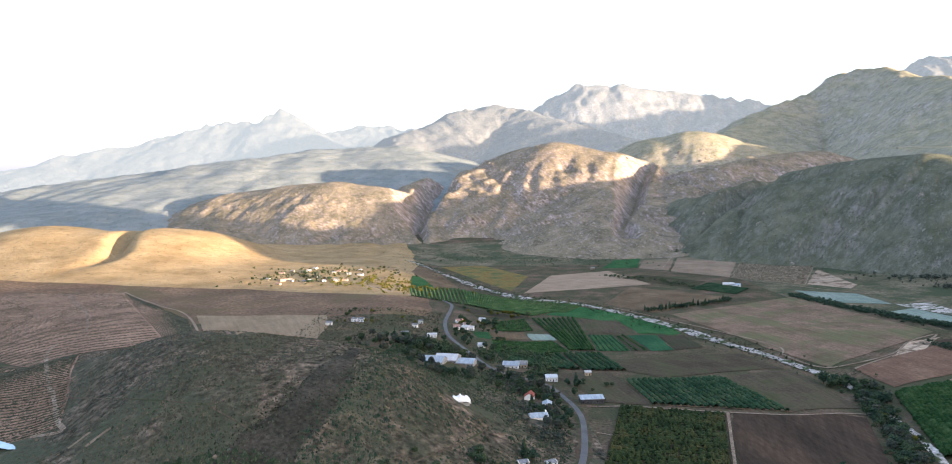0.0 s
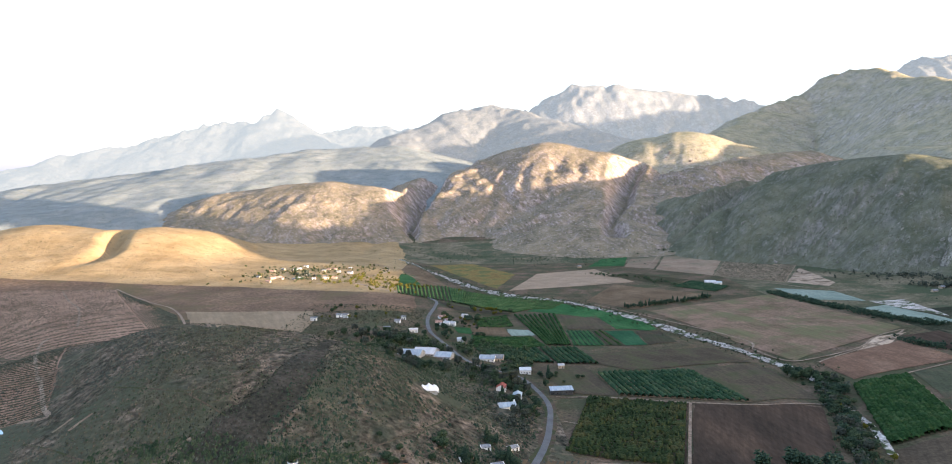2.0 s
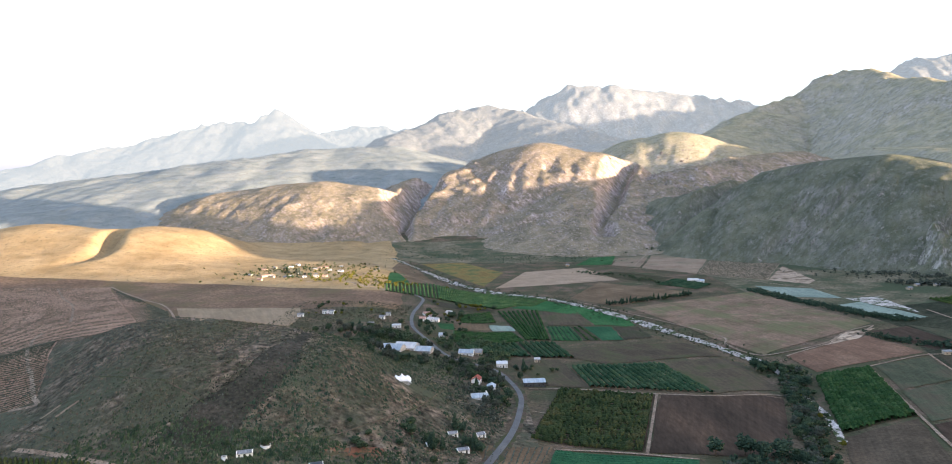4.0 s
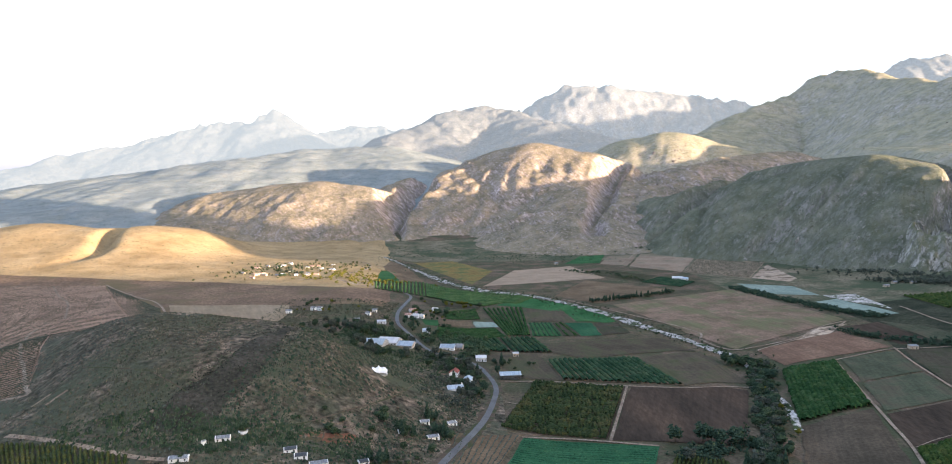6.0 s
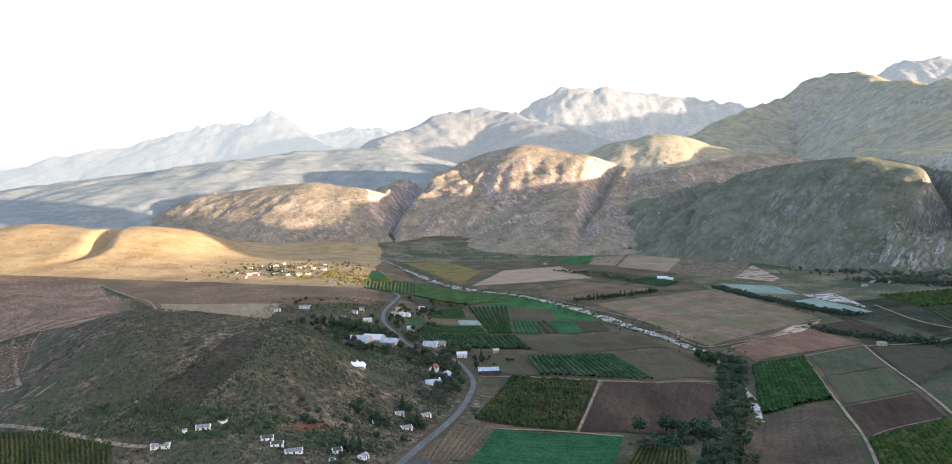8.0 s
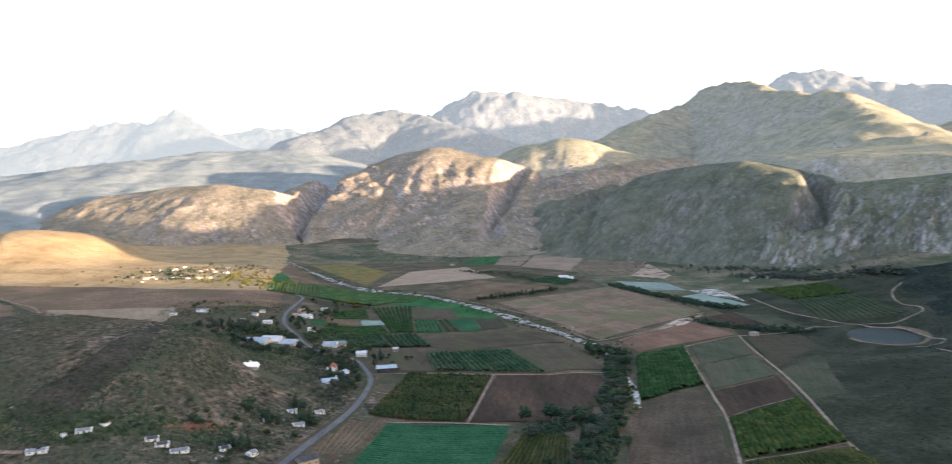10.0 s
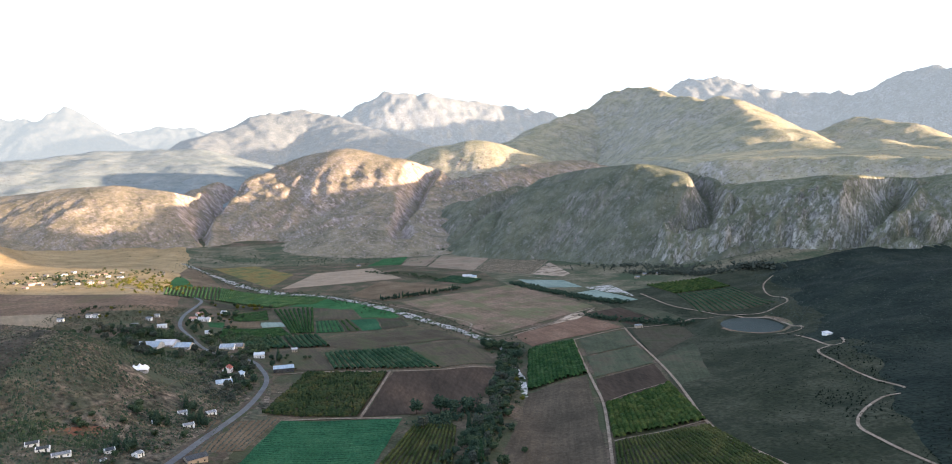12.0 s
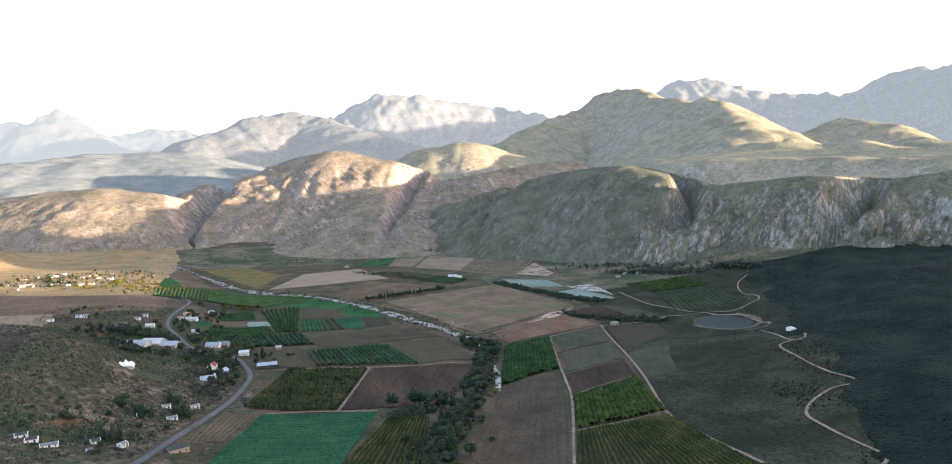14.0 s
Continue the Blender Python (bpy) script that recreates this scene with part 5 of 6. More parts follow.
tree_mass("bushes and small trees among the far fields", [(193, 1038), (230, 1010), (253, 990), (290, 900)], 90, 14, LEAF, 1.5, 4.0)
tree_mass("distant dark trees at the foot of the mountain", [(221, 1303), (306, 1289), (383, 1293)], 170, 26, LEAF, 2.0, 5.5)
for px, py in ((-228, 934), (-227, 985), (-215, 951), (-209, 963), (-255, 1013), (-240, 975)):
    grove(px, py, 4, 7, ["grey", "round", "bush"], 0.5, 0.85)
for px, py in ((-152, 1098), (-124, 1070), (-120, 1010)):
    grove(px, py, 4, 9, ["yellow", "yellow", "bush"], 0.5, 0.8)
tree_mass("low trees and bushes among the village houses", [(-289, 954), (-258, 999), (-213, 1042), (-156, 1047)], 260, 70, LEAF_ORCHARD, 1.5, 4.0)
# gold leaf colour, in part for the yellow sunlight on these trees
tree_mass("yellowing trees beside the village in low sun", [(-176, 965), (-135, 938), (-96, 913), (-79, 883)], 150, 50, LEAF_GOLD, 2.0, 5.0)
tree_mass("green bushes along the sandy river bed", [(-119, 1234), (-54, 1083), (9, 948), (58, 872), (122, 810), (177, 720), (206, 660), (240, 584), (255, 533), (266, 505), (266, 472)], 900, 15, LEAF, 0.7, 2.2)
STREAM = [(274, 488), (249, 424), (228, 362), (213, 328), (196, 292), (184, 262), (170, 222), (162, 180)]
tree_mass("dense undergrowth and bushes along the stream", STREAM, 480, 9, LEAF, 1.5, 4.0)
tree_mass("grey-green willows and reeds along the stream", STREAM, 90, 9, LEAF_GREY, 2.0, 5.0)
tree_mass("dark thicket below the ploughed field", [(204, 318), (185, 312), (168, 306), (158, 300)], 150, 9, LEAF_DARK, 1.5, 4.0)
belt(STREAM, 110, 9, ["round", "wide", "grey", "round"], 0.55, 1.0)
tree_mass("grey-green trees and bushes among the houses", [(5, 503), (14, 495), (25, 468), (31, 409), (40, 396), (36, 360)], 110, 16, LEAF_GREY, 2.0, 4.5)
tree_mass("green trees round the packing sheds", [(-60, 575), (-30, 562), (0, 556), (41, 576), (48, 540), (40, 505)], 220, 14, LEAF, 2.0, 5.5)
tree_mass("thick dark bushes beside the road", [(-45, 565), (-20, 545), (8, 515), (28, 480), (36, 440), (44, 408), (40, 392)], 200, 13, LEAF, 1.5, 4.2)
tree_mass("scattered bushes at the foot of the mountains", [(530, 1105), (617, 975), (664, 818), (687, 661), (710, 598)], 700, 90, LEAF_GREY, 0.8, 2.6)
tree_mass("scattered bushes on the valley floor", [(-122, 1367), (20, 1298), (134, 1233), (275, 1242)], 500, 80, LEAF, 0.8, 2.4)

near_hill = lambda x, y: ((np.hypot((x + 105) / 160, (y - 350) / 130) < 1) | (np.hypot((x + 215) / 90, (y - 410) / 95) < 1))
scrub("dense drab scrub covering the near hill", 24000, lambda x, y: near_hill(x, y) & (heath_depth(x, y) < 2), (-340, 200, 60, 520), LEAF_DRAB, 0.3, 0.8)
scrub("dry brown twiggy scrub over the near hill", 32000, lambda x, y: near_hill(x, y) & (heath_depth(x, y) < -2), (-340, 200, 60, 520), DRY_STALKS, 0.3, 0.85)
scrub("green bushes scattered over the near hill", 16000, lambda x, y: near_hill(x, y) & (fractal(x / 34, y / 34, 53, 3) > 0.05), (-340, 200, 60, 520), LEAF_GREY, 0.3, 1.0)
scrub("dark green bushes on the flank of the near hill", 9000, lambda x, y: near_hill(x, y) & (x > -75 + 25 * vnoise(x / 40, y / 40, 93)), (-140, 210, 60, 480), LEAF_DARK, 0.4, 1.25)
scrub("low dark heath bushes down the near hill", 4500, lambda x, y: heath_depth(x, y) > 0, (-170, 240, -30, 400), LEAF_NIGHT, 0.25, 0.7)
scrub("small green bushes and weeds round the cottages", 5000, lambda x, y: x < 20 + 0.3 * (y - 300), (-150, 215, 50, 320), LEAF, 0.25, 0.8)
scrub("thick green bushes behind the cottages", 3500, lambda x, y: (np.abs(y - 274 - 0.1 * x) < 13 + 6 * vnoise(x / 25, y / 25, 95)) & (x < -5), (-150, 240, 0, 300), LEAF, 0.5, 1.5)
scrub("low green bushes between the hill and the houses", 5000, lambda x, y: x > -70, (-70, 420, 48, 580), LEAF, 0.4, 1.2)
scrub("drab bushes on the slope above the sheds", 3500, lambda x, y: y > 570, (-160, 570, -35, 730), LEAF_DRAB, 0.4, 1.2)
bushy = lambda x, y: near_hill(x, y) & (x > -165 + 18 * vnoise(x / 40, y / 40, 91))
scrub("dark green bushes scattered over the near hill", 4500, bushy, (-340, 200, 60, 520), LEAF, 0.35, 1.0)
scrub("drab brown-green bushes scattered over the near hill", 10000, bushy, (-340, 200, 60, 520), LEAF_DRAB, 0.3, 0.95)
thicket = lambda x, y: near_hill(x, y) & (np.abs(x + 126 + 0.06 * (y - 330) + 9 * vnoise(x / 30, y / 30, 87)) < 20 + 0.03 * (y - 300))
scrub("band of thick dark bushes down the near hill", 6500, thicket, (-180, 220, -60, 520), LEAF_DRAB, 0.35, 0.9)
far_slope = lambda x, y: x > 360 + 0.55 * (y - 150)
# near bushes dark, far ones paler: haze with distance put into leaf colour
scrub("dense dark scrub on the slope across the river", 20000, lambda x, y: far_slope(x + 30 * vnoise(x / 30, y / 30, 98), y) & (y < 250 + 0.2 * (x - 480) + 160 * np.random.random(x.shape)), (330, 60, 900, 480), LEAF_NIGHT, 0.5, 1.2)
scrub("dull green bushes on the far part of the slope", 20000, lambda x, y: far_slope(x + 30 * vnoise(x / 30, y / 30, 98), y) & (y > 240 + 0.2 * (x - 480) + 160 * np.random.random(x.shape)), (400, 230, 950, 660), LEAF_GREY, 0.5, 1.4)
pasture = lambda x, y: (x > 330 + 0.36 * (y - 200)) & (np.hypot(x - POND[0], y - POND[1]) > 55)
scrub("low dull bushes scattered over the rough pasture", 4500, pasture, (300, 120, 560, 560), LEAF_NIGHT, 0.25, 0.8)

# ---------------------------------------------------------------- buildings
WHITE = surface("limewashed_wall", [(0.35, (0.72, 0.71, 0.69)), (0.5, (0.8, 0.795, 0.78)), (0.65, (0.85, 0.845, 0.83))], 0.5, 3.0, bump=0.1, contrast=0.25)
BUFF = surface("cream_plaster", [(0.35, (0.302, 0.245, 0.187)), (0.5, (0.374, 0.31, 0.238)), (0.65, (0.432, 0.36, 0.288))], 0.5, 3.0, bump=0.1, contrast=0.25)
GREY_ROOF = surface("weathered_grey_sheet_roof", [(0.35, (0.14, 0.15, 0.16)), (0.5, (0.20, 0.21, 0.225)), (0.65, (0.28, 0.29, 0.3))], 0.4, 2.0, rough=0.55, bump=0.15, stretch=(3, 0.4, 1))
BLUE_ROOF = surface("pale_blue_sheet_roof", [(0.35, (0.238, 0.297, 0.357)), (0.5, (0.306, 0.374, 0.433)), (0.65, (0.391, 0.451, 0.51))], 0.3, 2.0, rough=0.5, bump=0.15, stretch=(3, 0.4, 1), contrast=0.4)
PALE_ROOF = surface("pale_sheet_roof", [(0.35, (0.36, 0.374, 0.389)), (0.5, (0.432, 0.446, 0.461)), (0.65, (0.504, 0.511, 0.518))], 0.3, 2.0, rough=0.5, bump=0.15, contrast=0.3)
DARK_ROOF = surface("dark_sheet_roof", [(0.35, (0.035, 0.04, 0.045)), (0.5, (0.055, 0.06, 0.065)), (0.65, (0.08, 0.085, 0.09))], 0.4, 2.0, rough=0.6, bump=0.1)
RED_ROOF = surface("red_roof", [(0.35, (0.22, 0.05, 0.035)), (0.5, (0.30, 0.075, 0.05)), (0.65, (0.36, 0.11, 0.08))], 0.5, 2.0, rough=0.7)
PINK_ROOF = surface("terracotta_roof", [(0.35, (0.28, 0.17, 0.14)), (0.5, (0.36, 0.23, 0.19)), (0.65, (0.43, 0.29, 0.25))], 0.5, 2.0, rough=0.8)
GLASS_DARK = surface("dark_window_glass", [(0.4, (0.02, 0.025, 0.03)), (0.6, (0.035, 0.04, 0.045))], 1.0, 3.0, rough=0.15, bump=0)
DOOR_WOOD = surface("dark_painted_door", [(0.4, (0.04, 0.05, 0.045)), (0.6, (0.07, 0.08, 0.07))], 1.0, 3.0, rough=0.6)
CONCRETE = surface("concrete", [(0.35, (0.34, 0.33, 0.31)), (0.5, (0.44, 0.43, 0.41)), (0.65, (0.52, 0.51, 0.49))], 0.5, 3.0)
CANVAS = surface("white_canvas", [(0.35, (0.72, 0.72, 0.71)), (0.5, (0.78, 0.78, 0.77)), (0.65, (0.82, 0.82, 0.81))], 0.4, 2.0, bump=0.1, contrast=0.15)
BRIGHT_WATER = surface("pale_blue_water", [(0.4, (0.2, 0.33, 0.42)), (0.6, (0.28, 0.42, 0.5))], 0.1, 0.5, rough=0.1, bump=0.03, contrast=0.2)
WATER = surface("dark_pond_water", [(0.4, (0.011, 0.021, 0.019)), (0.6, (0.021, 0.034, 0.031))], 0.02, 0.2, rough=0.25, bump=0.05, bump_scale=0.8, contrast=0.3)
WATER.node_tree.nodes["Principled BSDF"].inputs["Specular IOR Level"].default_value = 0.025


def part(name, bm, material, parent, label=""):
    me = bpy.data.meshes.new(name)
    bm.to_mesh(me)
    bm.free()
    me.materials.append(material)
    ob = new(name, me)
    ob.parent = parent
    return tagged(ob, label)


def box(bm, x0, y0, z0, x1, y1, z1):
    v = [bm.verts.new(p) for p in ((x0, y0, z0), (x1, y0, z0), (x1, y1, z0), (x0, y1, z0), (x0, y0, z1), (x1, y0, z1), (x1, y1, z1), (x0, y1, z1))]
    for q in ((0, 3, 2, 1), (4, 5, 6, 7), (0, 1, 5, 4), (1, 2, 6, 5), (2, 3, 7, 6), (3, 0, 4, 7)):
        bm.faces.new([v[k] for k in q])


def prism(bm, profile, x0, x1):
    """A profile of (y, z) points, drawn out from x0 to x1."""
    a, b = [bm.verts.new((x0, y, z)) for y, z in profile], [bm.verts.new((x1, y, z)) for y, z in profile]
    n = len(profile)
    bm.faces.new(a[::-1])
    bm.faces.new(b)
    for k in range(n):
        bm.faces.new((a[k], a[(k + 1) % n], b[(k + 1) % n], b[k]))


def house(x, y, turn, length, depth, eaves, rise, wall, roof, label, name="cottage", windows=3, parapet=False, chimney=False, group="white cottages", category="house", lean=False):
    """A house with its long side facing -y before it is turned: walls, roof, door, windows, and a chimney."""
    z = min(float(ground_height(x + dx * length / 2, y + dy * depth / 2)) for dx in (-1, 0, 1) for dy in (-1, 0, 1))
    root = tagged(new(name), label, category, group)
    root.matrix_basis = pose(x, y, z, 0, 0, turn)
    l, d = length / 2, depth / 2
    up = eaves + 0.5
    gable = [(-d, -1.0), (d, -1.0), (d, up), (0, up + rise), (-d, up)] if not lean else [(-d, -1.0), (d, -1.0), (d, up + rise), (-d, up)]
    bm = bmesh.new()
    prism(bm, gable, -l, l)
    part("wall", bm, wall, root)
    t = 0.18
    if lean:
        bm = bmesh.new()
        prism(bm, [(-d - 0.4, up - 0.05), (d + 0.3, up + rise + 0.02), (d + 0.3, up + rise + t), (-d - 0.4, up + t)], -l - 0.3, l + 0.3)
        part("roof", bm, roof, root)
    else:
        over = -0.25 if parapet else 0.35
        for s in (-1, 1):
            bm = bmesh.new()
            slope = rise / d
            prism(bm, [(s * (d + 0.35), up - 0.35 * slope + 0.02), (0, up + rise + 0.02), (0, up + rise + t), (s * (d + 0.35), up - 0.35 * slope + t)], -l - over, l + over)
            bmesh.ops.recalc_face_normals(bm, faces=bm.faces)
            part("roof", bm, roof, root)
    if parapet:
        for s in (-1, 1):
            bm = bmesh.new()
            prism(bm, [(-d - 0.12, -1.0), (d + 0.12, -1.0), (d + 0.1, up + 0.12), (0, up + rise + 0.25), (-d - 0.1, up + 0.12)], s * l - 0.14, s * l + 0.14)
            part("gable", bm, wall, root)
    count = windows + 1
    for k in range(count):
        cx = -l + length * (k + 0.5) / count
        for s in (-1, 1):
            bm = bmesh.new()
            if k == count // 2 and s == -1:
                box(bm, cx - 0.45, -d - 0.06, 0.3, cx + 0.45, -d + 0.05, 2.1)
                part("door", bm, DOOR_WOOD, root)
            else:
                edge = s * d
                box(bm, cx - 0.35, edge - 0.06, 1.2, cx + 0.35, edge + 0.06, 1.95)
                pane = part("window", bm, GLASS_DARK, root)
                bm = bmesh.new()
                box(bm, cx - 0.55, edge - 0.12, 1.0, cx + 0.55, edge + 0.12, 1.1)
                part("sill", bm, wall, pane)
    if chimney:
        bm = bmesh.new()
        box(bm, l - 1.1, -0.45, up + rise * 0.3, l - 0.3, 0.45, up + rise + 1.2)
        part("chimney", bm, wall, root)
    return root


def cottage(x, y, turn, length=9.0, label="small white cottage with a dark sheet roof", roof=DARK_ROOF):
    return house(x, y, turn, length * 0.78, 3.8, 1.9, 0.55, WHITE, roof, label, parapet=True, windows=2 if length > 8 else 1)


# the cottages on the scrub slope
cottage(-83.9, 247.7, 12, 10.5, "long white cottage with parapet gables and a grey roof", GREY_ROOF)
cottage(-69.1, 261.7, 14, 8.5, "white cottage with a grey sheet roof above the track", GREY_ROOF)
cottage(-37.9, 260.9, 16, 7.5, "narrow white cottage with a dark sunken roof")
cottage(-32.3, 257.6, 12, 7.5, "narrow white cottage with a dark sunken roof")
cottage(-23.5, 254.2, 18, 10.5, "long white cottage with a pale patched roof", GREY_ROOF)
cottage(-4.5, 261.8, 24, 6.0, "white cottage half hidden by dark trees")
cottage(8.7, 260.0, 60, 5.0, "small white cottage beside dark trees", GREY_ROOF)
cottage(25.1, 307.1, 20, 7.5, "white cottage with a grey roof beside bushes", GREY_ROOF)
cottage(19.5, 323.4, 15, 6.5, "white cottage partly behind a tree", GREY_ROOF)
cottage(9.4, 302.1, 15, 5.5, "small white cottage among trees", GREY_ROOF)
cottage(34.0, 333.8, 30, 6.5, "small white cottage near the road", GREY_ROOF)
house(35.5, 259.2, 28, 10.0, 6.0, 3.0, 1.3, BUFF, DARK_ROOF, "roadside barn with a dark roof and cream walls", name="barn", windows=2, group="", category="barn")
# houses and sheds of the settlement
house(34.1, 406.5, 10, 10.5, 7.0, 3.0, 1.8, WHITE, BLUE_ROOF, "large white house with a pale blue-grey roof", name="house", windows=4, chimney=True, group="settlement houses")
house(32.2, 450.6, 80, 8.0, 6.0, 3.2, 2.0, WHITE, RED_ROOF, "white house with a red roof among trees", name="house", windows=2, group="settlement houses")
house(42.2, 436.6, 80, 8.0, 5.5, 2.8, 1.4, WHITE, BLUE_ROOF, "house with a blue-grey roof among trees", name="house", windows=2, group="settlement houses")
house(52.4, 504.7, 0, 8.5, 6.0, 2.8, 0.8, WHITE, PALE_ROOF, "low white house with a flat pale roof", name="house", windows=3, group="settlement houses", lean=True)
# closed walls in a dark material imitate the shaded open interior
house(73.6, 454.9, 3, 15.5, 6.5, 3.0, 1.0, DARK_ROOF, BLUE_ROOF, "long farm shed with a blue-grey roof, walls dark for its shaded inside", name="farm_shed", windows=4, group="farm sheds", category="shed", lean=True)
house(81.3, 519.2, 0, 4.5, 4.0, 2.4, 0.9, BUFF, PALE_ROOF, "small cream field hut", name="hut", windows=1, group="", category="hut")
house(-34.9, 515.6, -14, 18.0, 14.0, 2.4, 3.2, CONCRETE, BLUE_ROOF, "long packing shed with a pale blue sheet roof", name="packing_shed", windows=5, group="farm sheds", category="shed")
house(-24.4, 528.4, -14, 17.0, 15.0, 2.4, 3.2, CONCRETE, PALE_ROOF, "long packing shed with a pale sheet roof", name="packing_shed", windows=5, group="farm sheds", category="shed")
house(-10.4, 524.2, -14, 14.0, 12.0, 2.4, 2.6, CONCRETE, BLUE_ROOF, "packing shed with a pale blue sheet roof", name="packing_shed", windows=4, group="farm sheds", category="shed")
house(24.3, 534.4, -10, 12.0, 9.0, 2.4, 2.2, WHITE, BLUE_ROOF, "farm shed with a pale roof", name="farm_shed", windows=3, group="farm sheds", category="shed")
house(32.6, 538.8, -10, 9.0, 9.0, 2.4, 2.2, BUFF, GREY_ROOF, "farm shed with a dark grey roof", name="farm_shed", windows=3, group="farm sheds", category="shed")
house(-41.0, 602.7, 0, 8.0, 5.5, 2.6, 0.8, WHITE, PALE_ROOF, "small white house with a pale roof", name="house", windows=2, group="settlement houses")
for px, py, s in ((-58.8, 636.3, 5), (-55.3, 657.2, 4.5), (-137.9, 636.9, 5.5), (-117.0, 652.8, 5), (-110.3, 651.3, 4.5), (-64.1, 597.8, 6)):
    house(px, py, random.uniform(-20, 20), s, 4.0, 2.4, 0.9, WHITE, GREY_ROOF, "small white cottage on the dry slope", windows=1)
for px, py, s, r in ((-19.5, 690.2, 7, PINK_ROOF), (-12.2, 675.9, 6, PINK_ROOF), (-13.1, 658.7, 6, PALE_ROOF), (-7.4, 659.2, 5, PALE_ROOF), (3.4, 713.3, 6, PALE_ROOF), (1.8, 588.8, 6, PALE_ROOF), (-20.9, 654.8, 6, PINK_ROOF)):
    house(px, py, random.uniform(-30, 30), s, 5.0, 2.6, 1.5, WHITE, r, "house among trees beside the road", name="house", windows=2, group="settlement houses")
# the sunlit village on the low hill
for px, py in ([(-280, 939), (-266, 936), (-254, 941), (-241, 942), (-282, 1002), (-273, 1024), (-257, 1027), (-248, 1037), (-249, 1068), (-219, 993), (-218, 1019), (-203, 983), (-208, 1042), (-192, 1003), (-178, 965), (-217, 950), (-233, 960), (-174, 997), (-189, 946), (-175, 1045), (-191, 1052)]):
    px, py = px + random.uniform(-9, 9), py + random.uniform(-16, 16)
    house(px, py, random.uniform(-25, 25), random.uniform(4.5, 8), random.uniform(3.5, 5), 2.0, 0.9, random.choice((BUFF, BUFF, BUFF, WHITE) if px > -260 else (BUFF, BUFF)), random.choice((GREY_ROOF, GREY_ROOF, PINK_ROOF, PALE_ROOF)), "small village house in low sun", name="house", windows=2, group="village houses")
house(-263.0, 950.0, 42, 17.0, 5.0, 2.4, 1.0, BUFF, PINK_ROOF, "long low shed at the edge of the village", name="shed", windows=4, group="village houses", category="shed")
# far bank
house(333.8, 926.9, -10, 14.0, 7.0, 2.2, 1.8, WHITE, PALE_ROOF, "white farmstead with pale roofs beyond the river", name="farmhouse", windows=5, group="far farms")
house(342.9, 919.1, -10, 7.0, 6.0, 2.0, 1.4, WHITE, BLUE_ROOF, "white outbuilding beyond the river", name="farmhouse", windows=3, group="far farms")
house(494.4, 357.9, 10, 6.5, 4.5, 2.4, 0.9, WHITE, PALE_ROOF, "white house with a pale roof beside the winding track", name="house", windows=2, group="far farms", lean=True)
house(411.8, 517.8, 0, 7.0, 4.0, 2.6, 0.5, BUFF, GREY_ROOF, "low pump shed at the crossing of tracks", name="pump_shed", windows=1, group="", category="shed", lean=True)
for px, py in ((185.0, 1123.7), (563.9, 798.6), (577.2, 782.8), (544.5, 782.5), (544.8, 1221.5)):
    house(px, py, random.uniform(-20, 20), 6.0, 4.5, 2.0, 1.2, BUFF, GREY_ROOF, "small cream farm building far off", name="farmhouse", windows=2, group="far farms")


def marquee(x, y, turn):
    """A white stretch tent with three peaks on poles."""
    z = float(ground_height(x, y))
    root = tagged(new("marquee"), "white stretch tent with pointed peaks on the scrub hill", "tent")
    root.matrix_basis = pose(x, y, z, 0, 0, turn) @ Matrix.Diagonal((0.85, 0.85, 0.85, 1))
    n, m = 37, 25
    u, v = np.meshgrid(np.linspace(-6.5, 6.5, n), np.linspace(-4.0, 4.0, m))
    h = np.full(u.shape, 2.3)
    for px, py, top in ((-3.8, 0.3, 2.2), (0.2, 0.6, 3.0), (3.8, 0.0, 2.0)):
        h = np.maximum(h, 2.3 + top * np.exp(-np.hypot(u - px, v - py) / 1.5))
    h = h - 1.6 * (np.abs(u) / 6.5) ** 6 - 1.7 * (np.abs(v) / 4.0) ** 6
    verts = np.stack([u.ravel(), v.ravel(), h.ravel()], 1)
    mesh_object("canopy", verts, grid_faces(m, n), CANVAS, True, root)
    for px, py, top in ((-3.8, 0.3, 4.4), (0.2, 0.6, 5.2), (3.8, 0.0, 4.2), (-6.3, -3.8, 1.2), (6.3, -3.8, 1.2), (-6.3, 3.8, 1.2), (6.3, 3.8, 1.2)):
        vv, ff = [], []
        limb(vv, ff, (px, py, -1.5), (px, py, top), 0.08, 0.08)
        mesh_object("pole", vv, ff, BARK, False, root)
    bm = bmesh.new()
    box(bm, -5.5, 3.2, -1.5, 5.5, 3.4, 2.4)
    part("side_wall", bm, CANVAS, root)
    bm = bmesh.new()
    box(bm, -5.8, -3.4, -2.2, 5.8, 3.6, -0.1)
    part("platform", bm, CONCRETE, root)


marquee(-10.9, 363.2, 6)


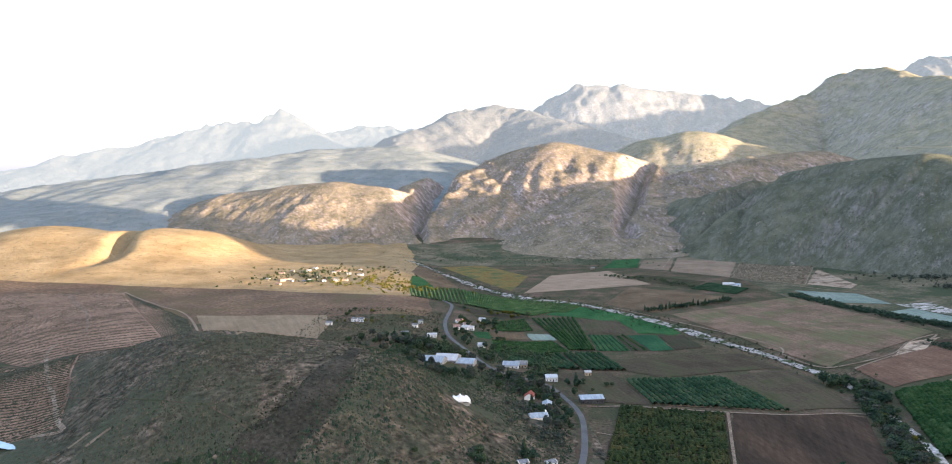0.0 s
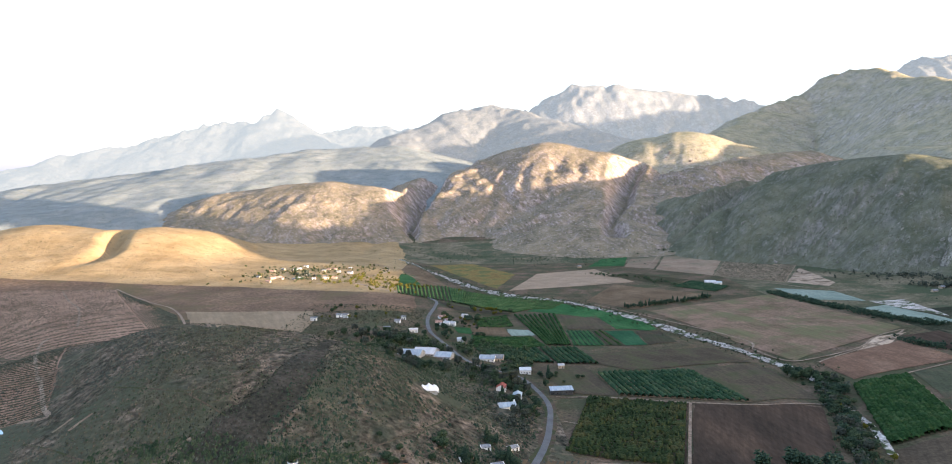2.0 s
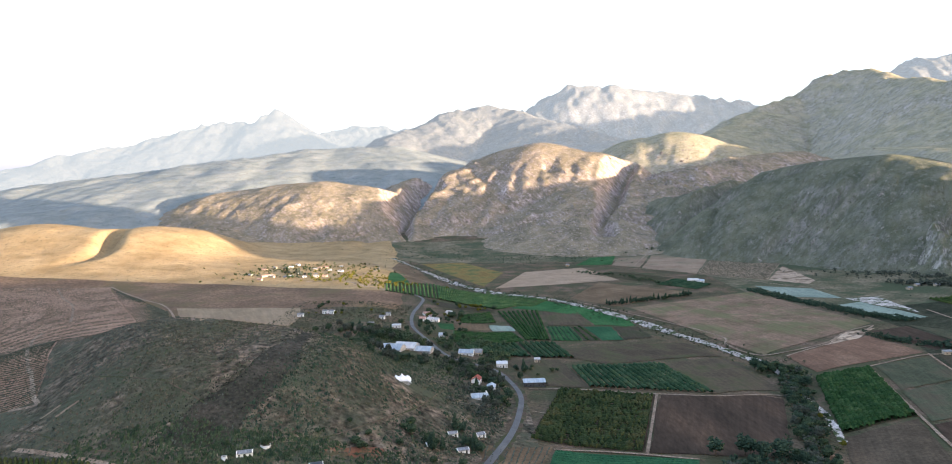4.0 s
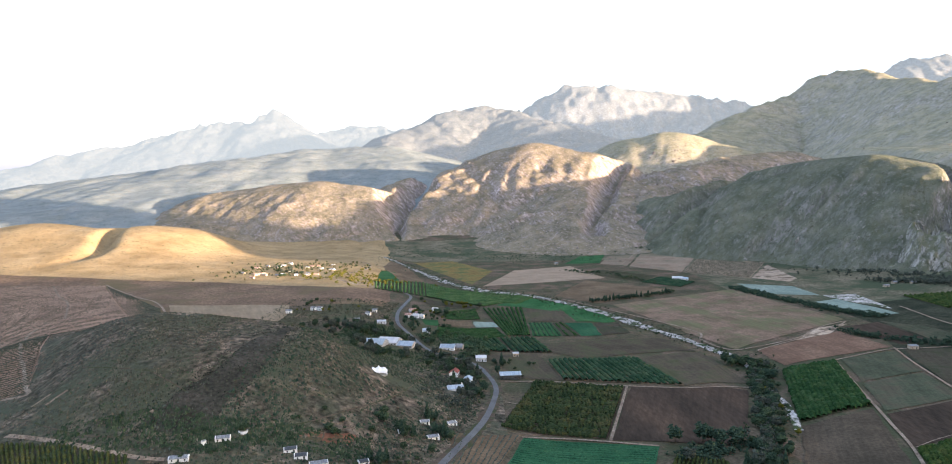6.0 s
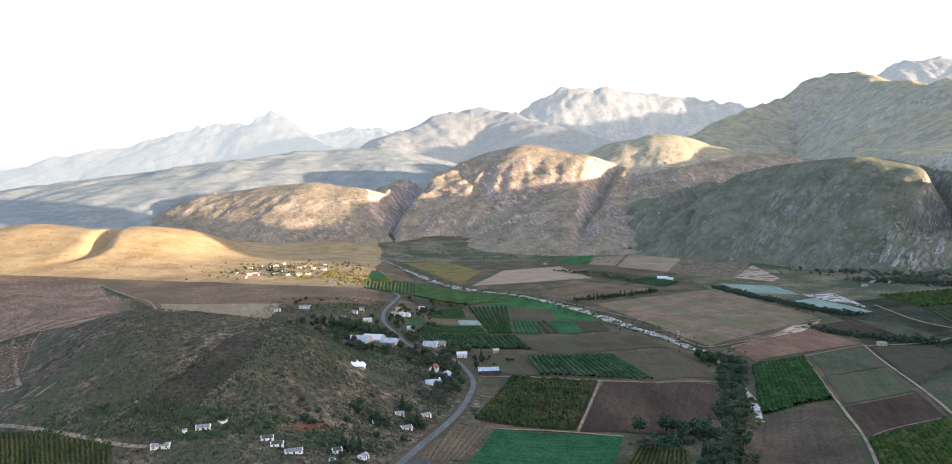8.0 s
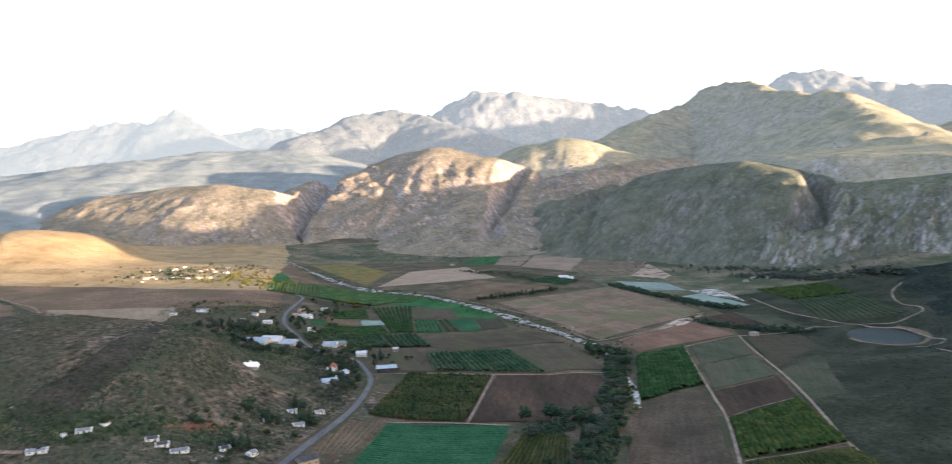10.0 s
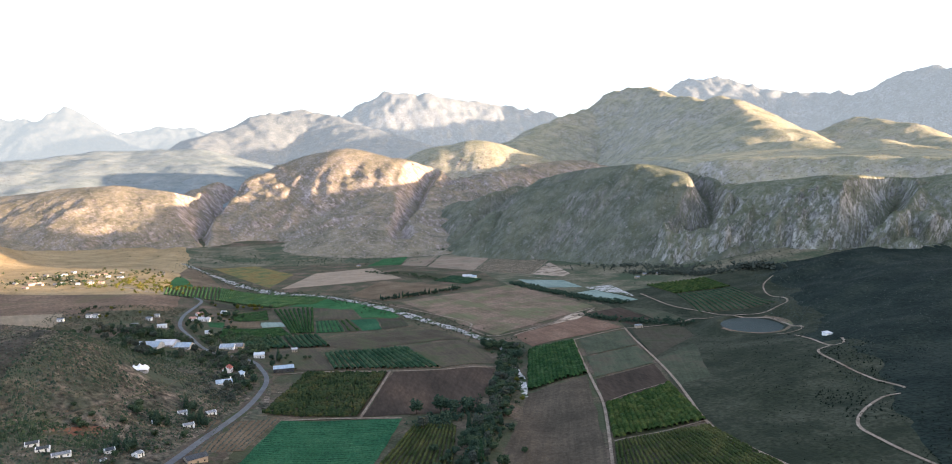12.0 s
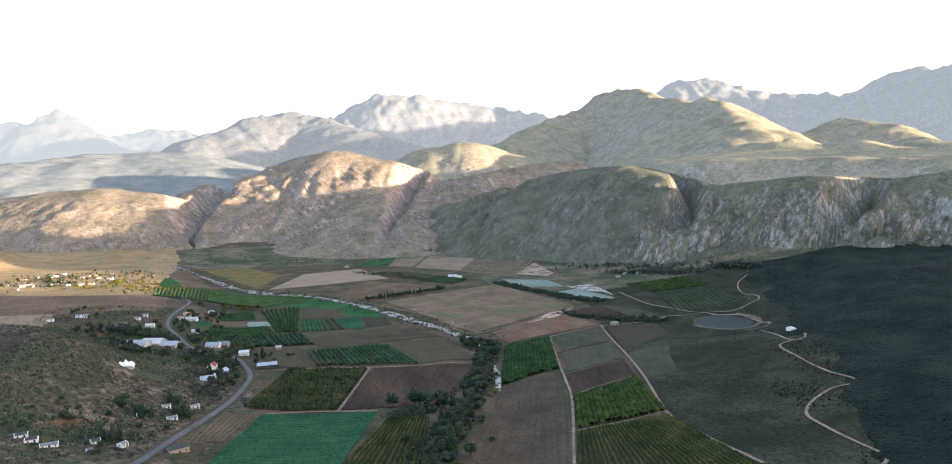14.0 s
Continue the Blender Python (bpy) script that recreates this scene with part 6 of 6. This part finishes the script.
def tank(x, y, r, h, label, wall, top):
    z = float(ground_height(x, y))
    root = tagged(new("water_tank"), label, "tank")
    root.matrix_basis = pose(x, y, z)
    vv, ff = [], []
    limb(vv, ff, (0, 0, -1.0), (0, 0, h), r, r, 20)
    limb(vv, ff, (0, 0, h), (0, 0, h - 0.8), r - 0.25, r - 0.25, 20)
    for k in range(20):
        ff.append((20 + k, 20 + (k + 1) % 20, 40 + (k + 1) % 20, 40 + k))
    mesh_object("ring_wall", vv, ff, wall, False, root)
    bm = bmesh.new()
    bmesh.ops.create_circle(bm, cap_ends=True, segments=20, radius=r - 0.25, matrix=Matrix.Translation((0, 0, h - 0.4)))
    part("surface", bm, top, root)


tank(-61.7, 267.7, 2.3, 0.7, "round open whitewashed reservoir on the scrub slope", WHITE, WATER)
tank(-76.5, 257.5, 1.2, 1.8, "small round white water tank", WHITE, WHITE)
tank(-4.7, 251.4, 1.6, 1.4, "low round white water tank beside the cottages", WHITE, WHITE)

# the pond
turn, level = radians(POND[2]), POND[5]
pond_verts = [(POND[0], POND[1], level)]
for k in range(60):
    g = 2 * math.pi * k / 60
    u, v = POND[3] * 1.12 * math.cos(g), POND[4] * 1.12 * math.sin(g)
    pond_verts.append((POND[0] + u * math.cos(turn) - v * math.sin(turn), POND[1] + u * math.sin(turn) + v * math.cos(turn), level))
mesh_object("water", pond_verts, [(0, k, k % 60 + 1) for k in range(1, 61)], WATER, False, None, "still dark farm pond inside a low earth bank", "pond", "", "structure")

bank = [(POND[0] + 1.2 * POND[3] * math.cos(g) * math.cos(turn) - 1.24 * POND[4] * math.sin(g) * math.sin(turn), POND[1] + 1.2 * POND[3] * math.cos(g) * math.sin(turn) + 1.24 * POND[4] * math.sin(g) * math.cos(turn)) for g in [2 * math.pi * k / 24 for k in range(9, 24)]]
ribbon("pond_bank", "low bank of dry olive grass round the pond", bank, 5.0, FALLOW, 0.4, category="bank", kind="structure", ragged=0.5)

# a small bright dam below the track on the slope
bright_dam = [(-237.9, 329.0), (-231.6, 328.6), (-221.6, 323.3), (-216.0, 317.5), (-219.9, 317.2), (-233.3, 322.4)]
dam_level = float(ground_height(*bright_dam[2])) + 0.6
mesh_object("water", [(p[0], p[1], dam_level) for p in bright_dam], [tuple(range(len(bright_dam)))], BRIGHT_WATER, False, None, "small pale blue farm dam beside the track", "pond", "", "structure")
